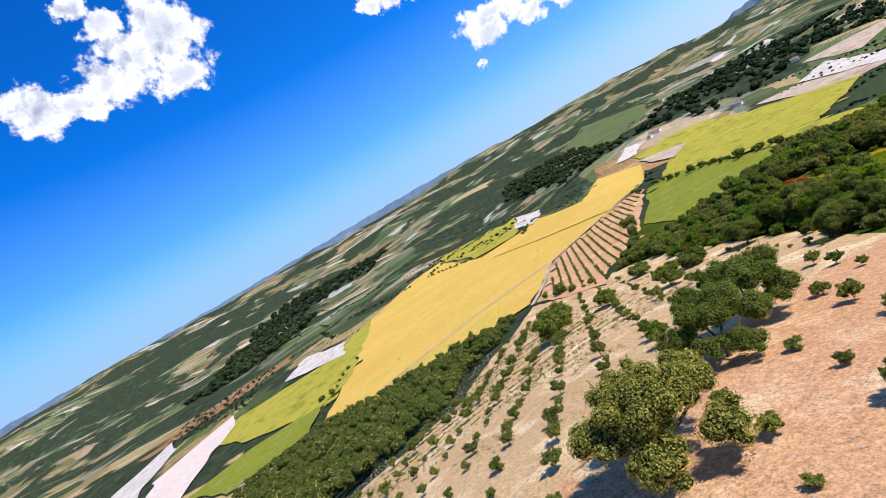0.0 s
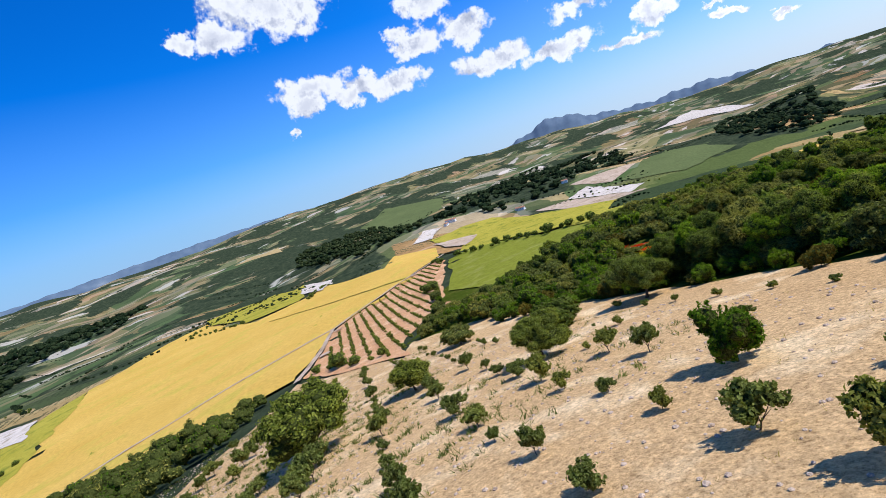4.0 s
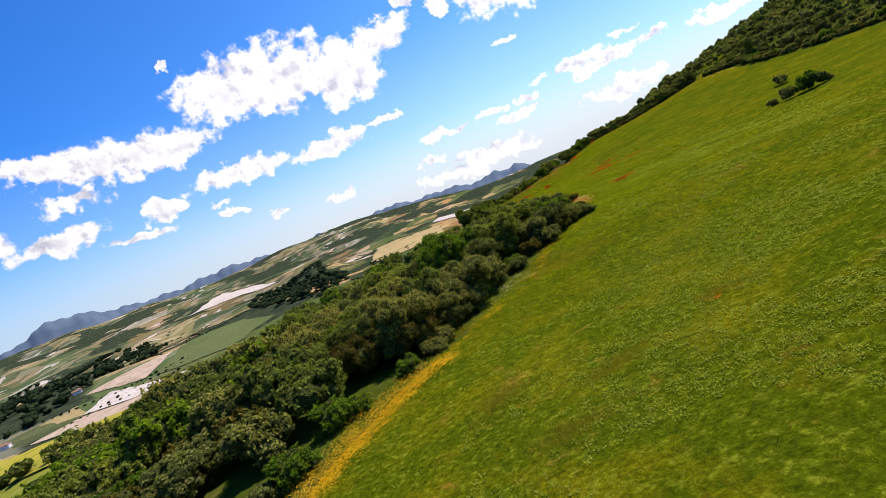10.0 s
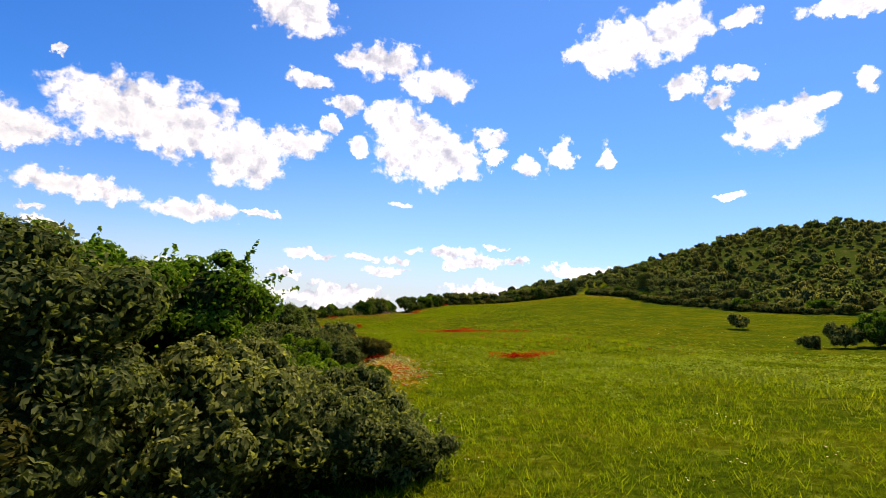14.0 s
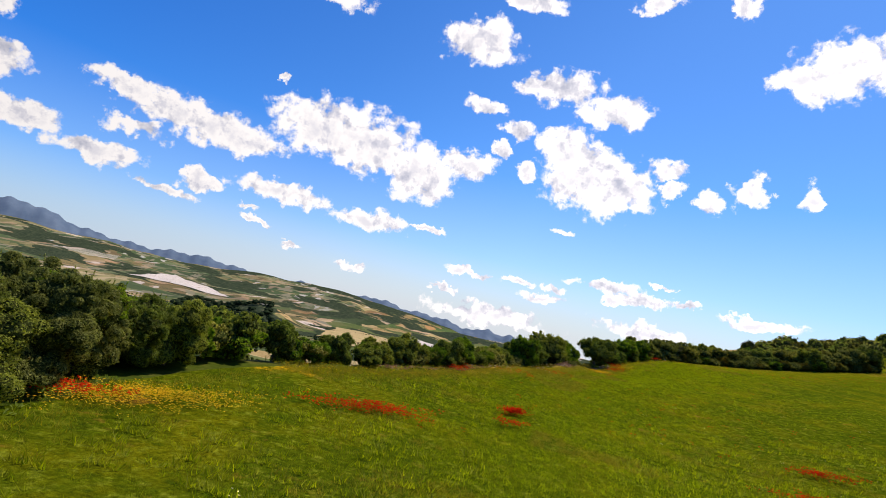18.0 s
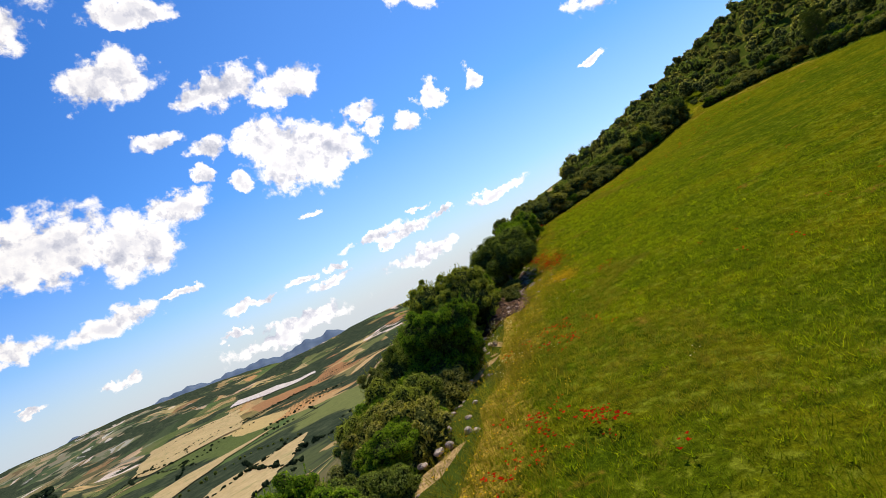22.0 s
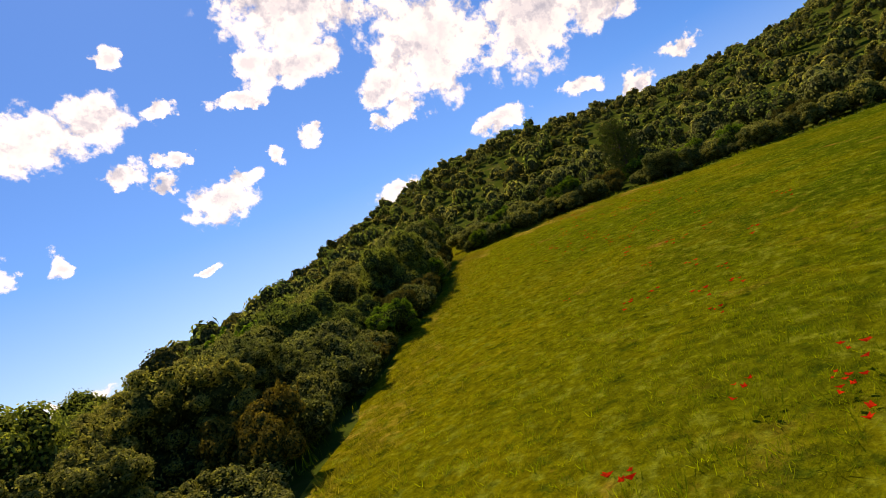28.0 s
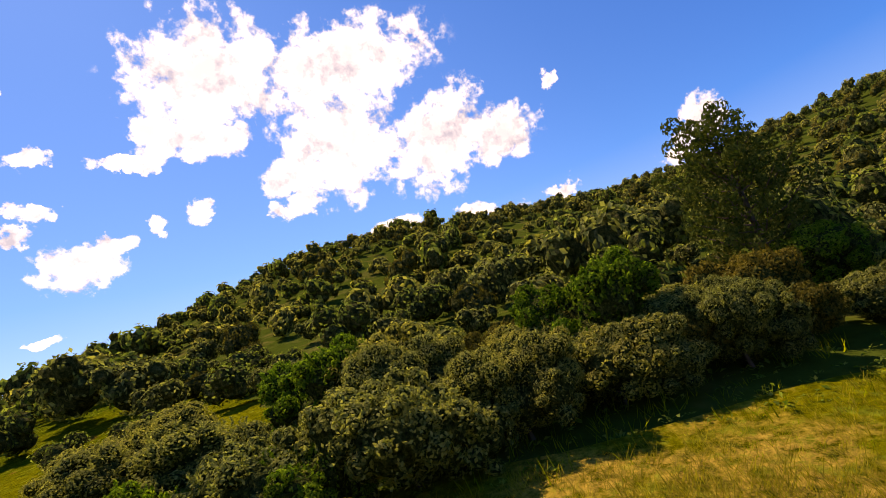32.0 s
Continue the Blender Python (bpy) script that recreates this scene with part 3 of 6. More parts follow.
def clipped(poly, x0, y0, x1, y1):
    for axis, limit, sign in ((0, x0, 1), (0, x1, -1), (1, y0, 1), (1, y1, -1)):
        got = []
        for p, q in zip(poly, poly[1:] + poly[:1]):
            dp, dq = sign * (p[axis] - limit), sign * (q[axis] - limit)
            if dp >= 0:
                got.append(p)
            if (dp >= 0) != (dq >= 0):
                s = dp / (dp - dq)
                got.append((p[0] + s * (q[0] - p[0]), p[1] + s * (q[1] - p[1])))
        poly = got
        if len(poly) < 3:
            return []
    return poly


def ragged(outline, step, amount):
    """The outline with its long sides broken up and bent a little."""
    got = []
    for (ax, ay), (bx, by) in zip(outline, outline[1:] + outline[:1]):
        n = max(1, int(math.hypot(bx - ax, by - ay) / step))
        for k in range(n):
            x, y = ax + (bx - ax) * k / n, ay + (by - ay) * k / n
            u, v = np.array(x / (step * 2.2)), np.array(y / (step * 2.2))
            u2, v2 = np.array(x / (step * 9)), np.array(y / (step * 9))
            got.append((x + amount * float(vnoise(u, v) + 1.5 * vnoise(u2 + 9, v2)), y + amount * float(vnoise(u + 31, v + 17) + 1.5 * vnoise(u2, v2 + 5))))
    return got


def field(name, mat, outline, cell, lift, label, category="field", kind="structure", bend=0.35):
    """A crop or soil laid over the ground inside an outline."""
    outline = ragged(outline, cell * 0.8, cell * bend)
    xs, ys = [p[0] for p in outline], [p[1] for p in outline]
    verts, faces, seen = [], [], {}
    if sum(ax * by - bx * ay for (ax, ay), (bx, by) in zip(outline, outline[1:] + outline[:1])) < 0:
        outline = outline[::-1]

    def corner(px, py):
        key = (round(px, 3), round(py, 3))
        if key not in seen:
            seen[key] = len(verts)
            verts.append((px, py))
        return seen[key]

    gx, gy = np.arange(min(xs), max(xs) + cell, cell), np.arange(min(ys), max(ys) + cell, cell)
    cx, cy = np.meshgrid(gx, gy, indexing="ij")
    full = inside(outline, cx, cy)
    edges = np.zeros((len(gx), len(gy)), bool)
    for (ax, ay), (bx, by) in zip(outline, outline[1:] + outline[:1]):
        s = np.linspace(0, 1, int(4 * math.hypot(bx - ax, by - ay) / cell) + 2)
        edges[((ax + s * (bx - ax) - gx[0]) / cell).astype(int).clip(0, len(gx) - 1), ((ay + s * (by - ay) - gy[0]) / cell).astype(int).clip(0, len(gy) - 1)] = True
    for i, j in product(range(len(gx) - 1), range(len(gy) - 1)):
        x0, y0, x1, y1 = gx[i], gy[j], gx[i + 1], gy[j + 1]
        if edges[i, j]:
            piece = clipped(outline, x0, y0, x1, y1)
            if len(piece) > 2:
                ids = list(dict.fromkeys(corner(*p) for p in piece))
                if len(ids) > 2:
                    faces.append(ids)
        elif full[i, j]:
            faces.append([corner(x0, y0), corner(x1, y0), corner(x1, y1), corner(x0, y1)])
    v = np.array(verts)
    me = bpy.data.meshes.new(name)
    me.from_pydata(np.c_[v, height(v[:, 0], v[:, 1]) + lift].tolist(), [], faces)
    me.materials.append(mat)
    me.polygons.foreach_set("use_smooth", [True] * len(me.polygons))
    return tagged(new(name, me), label, category, kind=kind)


# the meadow's edge along the grove and the long hedge
EDGE = [(-20, -156), (-27, -138), (-23, -128), (-18, -118), (-12, -105), (-4, -90), (3, -78), (7, -66), (5, -56), (0, -43), (-11.5, -21), (-14, -8), (-12, 4),
        (-5, 14), (2, 27), (13, 45), (21, 57), (29, 70), (36, 81), (47, 87), (63, 92.8), (72, 95.2), (80, 97.9), (88, 101.2), (93, 104), (101, 110)]
# the meadow's edge along the wooded hill
HILLFOOT = [(107, 112), (100, 103), (98, 97), (98.5, 93), (100, 89), (101, 85), (101, 79), (101, 70), (107, 40), (115, 10), (111, -30), (108, -70), (100, -120), (86, -160)]
MEADOW = [(x - 4.5 * float(smooth(-88, -78, np.array(y)) * (1 - smooth(-50, -42, np.array(y)))), y) for x, y in EDGE] + HILLFOOT + [(50, -172), (10, -166)]
field("undergrowth", SCRUB, [(60, -206), (110, -205), (150, -240), (250, -200), (300, -60), (320, 60), (320, 200), (200, 260), (120, 180), (60, 130), (20, 100), (-10, 60), (-30, 10), (-60, -10),
                             (-100, -70), (-140, -120), (-125, -150), (-62, -190), (-38, -182), (0, -184), (30, -190)], 3.0, 0.07, "scrubby ground with dry leaves beneath trees", "undergrowth")
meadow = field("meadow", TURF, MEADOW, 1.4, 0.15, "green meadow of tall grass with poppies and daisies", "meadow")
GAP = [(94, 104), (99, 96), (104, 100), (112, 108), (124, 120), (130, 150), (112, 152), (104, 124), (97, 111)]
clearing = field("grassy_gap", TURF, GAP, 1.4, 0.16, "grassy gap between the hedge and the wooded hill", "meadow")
field("olive_plot", SOIL, [(60, -200), (30, -186), (-2, -180), (-38, -178), (-62, -190), (-44, -200), (-100, -213), (-64, -231), (-36, -245), (0, -257), (10, -272), (4, -330), (120, -330), (150, -240), (110, -205)],
      2.5, 0.13, "pale stony soil planted with rows of young olive trees", "orchard soil")
field("brown_plot", RUST, [(-44, -199), (-62, -190), (-130, -140), (-171, -121), (-222, -84), (-240, -86), (-227, -110), (-211, -138), (-199, -159), (-187, -174), (-140, -194), (-100, -211)], 5, 0.3, "reddish ploughed soil with rows of olive trees", "orchard soil")
field("wheat_field", WHEAT, [(-252, -80), (-300, -52), (-560, 78), (-790, 205), (-873, 151), (-690, 10), (-515, -118), (-494, -178), (-837, -207), (-749, -281), (-582, -340), (-350, -337), (-194, -344), (-150, -300), (-111, -268),
                             (-103, -216), (-141, -198), (-190, -177), (-202, -161), (-214, -139), (-231, -111)], 9, 0.8, "ripe golden wheat crossed by tractor lines", "wheat field")
field("half_ripe_field", GREENGOLD, [(-895, -204), (-1048, 5), (-600, -100), (-515, -118), (-534, -173)], 12, 1.4, "wheat field turning from green to gold", "wheat field")
field("half_ripe_field", GREENGOLD, [(-572, -338), (-300, -335), (-249, -367), (-282, -409), (-396, -509), (-448, -497), (-433, -376), (-526, -360)], 12, 1.0, "wheat field turning from green to gold", "wheat field")
field("half_ripe_field", GREENGOLD, [(-229, -52), (-270, -10), (-119, -40), (-69, -62), (-66, -85), (-133, -79)], 8, 0.8, "wheat field turning from green to gold", "wheat field")
field("half_ripe_field", GREENGOLD, [(-868, 231), (-865, 319), (-836, 381), (-650, 380), (-493, 370), (-400, 250), (-330, 140), (-215, 0), (-240, -30), (-330, -8), (-560, 110), (-714, 225)], 11, 1.6, "wheat field turning from green to gold", "wheat field")
field("green_field", CROP, [(-122, -146), (-216, -84), (-218, -59), (-129, -83), (-66, -80), (-70, -118), (-72, -152)], 6, 0.45, "field of fresh green crop", "field")
field("chalky_plot", CHALK, [(-600, -97), (-1032, 7), (-931, 34), (-516, -94)], 10, 1.8, "white chalky soil with rows of young trees", "field")
field("chalky_plot", CHALK, [(-496, -448), (-596, -448), (-517, -369), (-411, -361), (-447, -409)], 12, 1.4, "white chalky soil with rows of young trees", "field")
field("pale_plot", SAND, [(-320, -35), (-254, -35), (-242, -56), (-254, -66)], 6, 1.1, "bare pale soil beside the farm road", "field")
field("yard", CHALK, [(-891, 207), (-960, 277), (-929, 306), (-874, 247)], 8, 1.8, "white yard beside the farmhouse", "yard")
field("pale_plot", SAND, [(-823, 223), (-748, 277), (-685, 205), (-747, 205)], 9, 2.2, "bare pale soil beside the farm road", "field")
field("pink_field", SAND, [(-821, 599), (-778, 740), (-761, 760), (-682, 586)], 14, 1.2, "pale pinkish ploughed field", "field")
field("pale_orchard", CHALK, [(-710, 480), (-747, 574), (-528, 492), (-504, 431)], 14, 1.2, "white soil with a thin orchard", "field")
field("pale_orchard", SAND, [(-728, 418), (-700, 470), (-489, 426), (-504, 353)], 14, 1.2, "pale soil with a thin orchard", "field")
field("green_knoll", SAGE, [(-644, 575), (-893, 1054), (-543, 784), (-503, 573)], 18, 1.2, "green field on a knoll", "field")
field("tan_field", STUBBLE, [(-485, 1350), (-636, 2033), (-368, 2224), (-210, 1166), (-391, 1152)], 26, 2.0, "broad tan stubble field in the valley", "field")
field("tan_field", STUBBLE, [(-296, 642), (-237, 848), (-120, 900), (-225, 644)], 16, 1.5, "tan stubble field in the valley", "field")
field("tan_field", STUBBLE, [(-155, 502), (-148, 570), (-53, 624), (-55, 475), (-77, 319)], 12, 1.2, "tan stubble field in the valley", "field")
field("yellow_field", WHEAT, [(-312, 536), (-302, 576), (-235, 530), (-233, 427)], 12, 1.4, "small field of yellow wheat", "wheat field")
field("chalky_plot", CHALK, [(-421, 2304), (-405, 2420), (-60, 2380), (-51, 2320), (-208, 2300)], 26, 3.0, "white quarry floor in the valley", "field")
field("chalky_plot", CHALK, [(-1836, 2680), (-1808, 2258), (-1312, 2342), (-1500, 2500)], 30, 3.0, "white bare slope of a mound", "field")
field("pink_field", PINK, [(-335, -552), (-405, -580), (-491, -518), (-420, -492), (-344, -488), (-263, -482)], 12, 1.3, "pale pinkish ploughed field", "field")
field("green_field", CROP, [(-248, -467), (-271, -422), (-265, -357), (-194, -355), (-187, -410)], 10, 1.4, "field of fresh green crop", "field")
field("chalky_slope", CHALK, [(-493, -704), (-607, -700), (-684, -701), (-563, -634), (-359, -575)], 14, 1.5, "furrowed slope of pale limestone soil", "field")
field("tan_field", STUBBLE, [(-2711, 86), (-2841, 184), (-2811, 331), (-2625, 300)], 26, 2.0, "broad tan stubble field in the valley", "field")
field("valley_meadow", SAGE, [(-2358, 661), (-2732, 976), (-2331, 1144), (-1826, 827), (-1339, 446)], 26, 2.0, "green meadow in the valley", "field")
field("tilled_strip", RUST, [(62, -204), (110, -206), (145, -240), (118, -290), (86, -262), (72, -238), (64, -218)], 3.0, 0.2, "freshly tilled reddish soil in the olive plot", "orchard soil")


def strip(line, near, far):
    """The outline of a band beside a line, from one distance to another on its right."""
    ways = [math.atan2(b[1] - a[1], b[0] - a[0]) for a, b in zip(line, line[1:])]
    ways.append(ways[-1])
    return [(x + near * math.sin(a), y - near * math.cos(a)) for (x, y), a in zip(line, ways)] + [(x + far * math.sin(a), y - far * math.cos(a)) for (x, y), a in zip(line[::-1], ways[::-1])]


STONY = [(9.8, 43.2), (12.4, 42.2), (13.5, 44.4), (14.7, 46.8), (15.8, 49.4), (17.0, 51.8), (19.2, 55.4), (20.4, 58.5), (16.8, 59.0), (13.2, 54.2), (10.6, 48.6)]
field("stony_bank", BANK, STONY, 0.8, 0.17, "bare brown bank strewn with stones, darkened for the shade under a holm oak", "bank", bend=0.6)
field("stony_bank", BANK, strip(EDGE[13:15], -5.0, -1.2), 1.0, 0.17, "bare brown bank strewn with stones, darkened for the shade under the hedge trees", "bank", bend=0.9)


def off_line(line, x, y):
    """Distance from points to a line of points."""
    best = np.full(np.shape(x), 1e9)
    for (ax, ay), (bx, by) in zip(line, line[1:]):
        dx, dy = bx - ax, by - ay
        s = np.clip(((x - ax) * dx + (y - ay) * dy) / (dx * dx + dy * dy), 0, 1)
        best = np.minimum(best, np.hypot(x - ax - s * dx, y - ay - s * dy))
    return best


def bloom_on(ob):
    """What grows where in the turf: daisies, dry stalks and poppies."""
    co = np.empty(len(ob.data.vertices) * 3, np.float32)
    ob.data.vertices.foreach_get("co", co)
    x, y = co[0::3], co[1::3]
    daisy = 0.85 * np.exp(-((off_line([(-25.5, -139), (-24.5, -134), (-23, -128), (-20.5, -122.5), (-17.6, -119)], x, y) / 2.0) ** 2))
    daisy = np.maximum(daisy, 0.42 * np.exp(-((off_line([(-17.6, -119), (-13, -109), (-9, -104), (-5, -94), (0, -85), (4, -76)], x, y) / 1.6) ** 2)))
    daisy = np.maximum(daisy, 0.55 * np.exp(-((off_line([(-12, 3), (-4, 16), (3, 28), (8, 37), (13, 44), (18, 50)], x, y) / 2.6) ** 2)))
    daisy = np.maximum(daisy, 0.75 * np.exp(-((off_line([(3, -70), (5, -62), (3, -55)], x, y) / 2.2) ** 2)))
    dry = np.maximum(np.exp(-((off_line(EDGE[18:], x, y) / 2.6) ** 2)), np.exp(-((off_line(HILLFOOT[1:7], x, y) / 3.0) ** 2))) * 0.45
    dry = np.maximum(dry, 0.95 * np.exp(-((off_line([(-8, 12), (-1, 23), (4, 30), (9, 39), (15, 47), (20, 55)], x, y) / 2.4) ** 2)))
    for cx, cy, r, much in ((97, 91, 5, 0.75), (94, 95, 4, 0.6), (101, 84, 4, 0.7), (89, 99, 2.6, 0.8), (93, 95, 3, 0.5), (86, 97, 2, 0.7), (99, 104, 2.2, 0.7), (-11, -129, 1.6, 0.9), (-5, -132, 1.3, 0.6), (-4, -138, 1.5, 0.6), (-16, -112, 1.6, 0.8), (8, 36, 2, 0.6), (21, 57, 3, 0.6), (30, 72, 3, 0.5)):
        dry = np.maximum(dry, much * np.exp(-(((x - cx) ** 2 + (y - cy) ** 2) / (r * r))))
    poppy = np.zeros(len(x))
    for cx, cy, rx, ry, much in ((18, -16, 3.6, 1.1, 1.0), (28, -26, 3.0, 1.1, 0.8), (14, -56, 1.5, 0.7, 0.8), (2.3, -60, 1.6, 2.2, 0.8), (-25.4, -137.8, 1.2, 1.3, 0.9), (-13, -147.5, 1.6, 1.0, 0.35), (4.2, 7.4, 0.6, 0.4, 0.7), (18.5, 50, 1.0, 1.3, 0.5), (16.6, 47, 0.8, 0.8, 0.5), (2.7, -130, 2.2, 1.4, 0.5)):
        poppy = np.maximum(poppy, much * np.exp(-(((x - cx) / rx) ** 2 + ((y - cy) / ry) ** 2)))
    layer = ob.data.color_attributes.new("bloom", "FLOAT_COLOR", "POINT")
    layer.data.foreach_set("color", np.stack([daisy, dry, poppy, 0.7 * smooth(20, 60, x) * smooth(40, 75, y) * np.exp(-((np.minimum(off_line(EDGE[16:], x, y), off_line(HILLFOOT[:6], x, y)) / 9) ** 2))], -1).astype(np.float32).ravel())


bloom_on(meadow)
bloom_on(clearing)


def road(name, mat, line, half, cell, lift, label, category="road"):
    """A narrow way that follows a line."""
    return field(name, mat, strip(line, -half, half), cell, lift, label, category, bend=0.05)


road("farm_road", SAND, [(-191, -412), (-172, -372), (-166, -340), (-164, -310), (-172, -280), (-181, -250), (-184, -225), (-188, -190), (-188, -176)], 1.5, 4, 1.0, "pale dirt road along the wheat")
road("farm_road", SAND, [(-99, -214), (-140, -196), (-188, -176), (-200, -160), (-212, -138.5), (-229, -110), (-248, -80), (-262, -60)], 1.2, 4, 0.95, "pale dirt road between the wheat and the reddish plot")
road("grassy_baulk", SCRUB, [(-230, -114), (-265, -127), (-324, -145), (-420, -172)], 0.9, 4, 1.0, "dark grassy baulk through the wheat", "track")
for a, b in (((-128, -300), (-470, -262)), ((-118, -270), (-420, -190)), ((-112, -240), (-330, -128))):
    dx, dy = b[0] - a[0], b[1] - a[1]
    q = 1.1 / math.hypot(dx, dy)
    field("tractor_line", GREENGOLD, [(a[0] - dy * q, a[1] + dx * q), (b[0] - dy * q, b[1] + dx * q), (b[0] + dy * q, b[1] - dx * q), (a[0] + dy * q, a[1] - dx * q)], 9, 0.75, "narrow tractor line through the wheat", "track")


def ridge(name, peaks, start, stop, far, label):
    """A mountain range on the horizon: peaks as bearing, height over the eye in degrees and breadth."""
    verts, faces = [], []
    steps = int((stop - start) / 0.25)
    for i in range(steps + 1):
        az = start + 0.25 * i
        el = -0.75 + 0.92 * (1 - float(smooth(-80, -66, np.array(az)))) - 0.6 * (1 - float(smooth(-118, -84, np.array(az)))) - 1.3 * float(smooth(-14, 6, np.array(az))) + (0.12 * math.sin(az * 1.9) + 0.07 * math.sin(az * 5.3 + 1)) * (0.35 + 0.65 * float(smooth(-80, -60, np.array(az)))) + sum(h * math.exp(-(((az - a) / w) ** 2)) for a, h, w in peaks)
        a = radians(az)
        for k in range(7):
            d = far - 420 + 70 * k
            top = (far * math.tan(radians(el)) + 20 + 190) * smooth(0, 1, np.array(k / 6)) - 190
            top += 7 * noise.noise((az * 0.9, k * 0.8, 3)) * (0.3 < k / 6 < 1)
            verts.append((d * math.sin(a), d * math.cos(a), float(top)))
        if i:
            b = 7 * (i - 1)
            faces += [(b + k, b + k + 1, b + k + 8, b + k + 7) for k in range(6)]
    return tagged(new(name, meshed(name, verts, faces, HAZED_MOUNT)), label, "mountains", kind="structure")


# west of bearing -75 the low ridge is added, standing in for a haze band
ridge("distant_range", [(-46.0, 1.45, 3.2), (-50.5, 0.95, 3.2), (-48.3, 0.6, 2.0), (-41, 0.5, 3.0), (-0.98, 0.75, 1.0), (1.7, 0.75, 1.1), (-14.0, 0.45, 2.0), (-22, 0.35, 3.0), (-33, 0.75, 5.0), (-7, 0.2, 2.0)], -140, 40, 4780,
      "mountains on the horizon, blue-grey from haze put into their colour")
# ---------------------------------------------------------------- trees


def open_lobes(rng, wide, high, n, base):
    """Separate rounded masses at the ends of the limbs, with gaps between them: rows of x, y, z, radius."""
    got = [(wide * 0.05, -wide * 0.04, base + high * 0.86, wide * 0.15)]
    for k in range(n):
        a, d = 2 * math.pi * (k + rng.uniform(-0.25, 0.25)) / n * 2, wide * (0.37 if k < n // 2 else 0.2) * rng.uniform(0.85, 1.15)
        got.append((d * math.cos(a), d * math.sin(a), base + high * (rng.uniform(0.26, 0.52) if k < n // 2 else rng.uniform(0.62, 0.82)), wide * rng.uniform(0.125, 0.175)))
    return np.array(got)


def lobes_of(rng, wide, high, n, base):
    """Rounded masses that make up a crown: rows of x, y, z, radius."""
    got = [(0, 0, base + high * 0.52, min(wide * 0.33, high * 0.5))]
    for k in range(n):
        a, d = k * 2.4 + rng.uniform(-0.4, 0.4), wide * rng.uniform(0.18, 0.36)
        got.append((d * math.cos(a), d * math.sin(a), base + high * rng.uniform(0.3, 0.78), min(wide * rng.uniform(0.16, 0.25), high * 0.42)))
    return np.array(got)


def core(lobes, mat, rng, squash=0.86, rows=7, cols=10, shrink=0.8):
    verts, faces = [], []
    for x, y, z, r in lobes:
        b = len(verts)
        for i in range(rows + 1):
            for j in range(cols):
                u, v = math.pi * i / rows, 2 * math.pi * j / cols
                q = r * shrink * rng.uniform(0.86, 1.1)
                verts.append((x + q * math.sin(u) * math.cos(v), y + q * math.sin(u) * math.sin(v), z + q * squash * math.cos(u)))
        for i in range(rows):
            for j in range(cols):
                k = (j + 1) % cols
                faces.append((b + i * cols + j, b + (i + 1) * cols + j, b + (i + 1) * cols + k, b + i * cols + k))
    return np.array(verts), np.array(faces)


def leaves(lobes, n, size, rng, squash=0.86, spread=0.3):
    """Small pointed leaf sprays over the lobes, turned every way but mostly outwards."""
    w = lobes[:, 3] ** 2
    pick = rng.choice(len(lobes), n, p=w / w.sum())
    d = rng.normal(size=(n, 3))
    d[:, 2] += 0.25
    d /= np.linalg.norm(d, axis=1)[:, None]
    rad = lobes[pick, 3] * (0.98 - np.abs(rng.normal(size=n)) * spread * 0.35 + (rng.random(n) < 0.12) * rng.uniform(0, 0.22, n))
    at = lobes[pick, :3] + d * rad[:, None] * (1, 1, squash)
    # leaves buried in another lobe are dropped
    keep = np.ones(n, bool)
    for k, (x, y, z, r) in enumerate(lobes):
        q = (at - (x, y, z)) / (1, 1, squash)
        keep &= (pick == k) | (np.linalg.norm(q, axis=1) > r * 0.84)
    at, d = at[keep], d[keep]
    return leaf_cards(at, d + rng.normal(size=(len(at), 3)) * 0.34, size, rng)


def leaf_cards(at, nrm, size, rng):
    """Pointed, folded leaves at some places, facing their normals."""
    m = len(at)
    nrm /= np.linalg.norm(nrm, axis=1)[:, None]
    up = np.cross(nrm, rng.normal(size=(m, 3)))
    up /= np.linalg.norm(up, axis=1)[:, None]
    side = np.cross(nrm, up)
    s = (size * rng.uniform(0.6, 1.35, m))[:, None]
    v = np.stack([at - up * s, at + side * s * 0.62 + nrm * s * 0.2, at + up * s * 1.15, at - side * s * 0.62 + nrm * s * 0.2], 1).reshape(-1, 3)
    return v, np.arange(4 * m).reshape(-1, 4)


def clumps(lobes, n, rng, low, high, squash=0.86):
    """Small tight masses of twigs that stand out over the lobes."""
    w = lobes[:, 3] ** 2
    pick = rng.choice(len(lobes), n, p=w / w.sum())
    d = rng.normal(size=(n, 3))
    d[:, 2] += 0.2
    d /= np.linalg.norm(d, axis=1)[:, None]
    rad = rng.uniform(low, high, n)
    at = lobes[pick, :3] + d * (lobes[pick, 3] * rng.uniform(0.8, 1.1, n) - rad * 0.35)[:, None] * (1, 1, squash)
    keep = np.ones(n, bool)
    for k, (x, y, z, r) in enumerate(lobes):
        keep &= (pick == k) | (np.linalg.norm((at - (x, y, z)) / (1, 1, squash), axis=1) > r * 0.8)
    return np.c_[at, rad][keep]


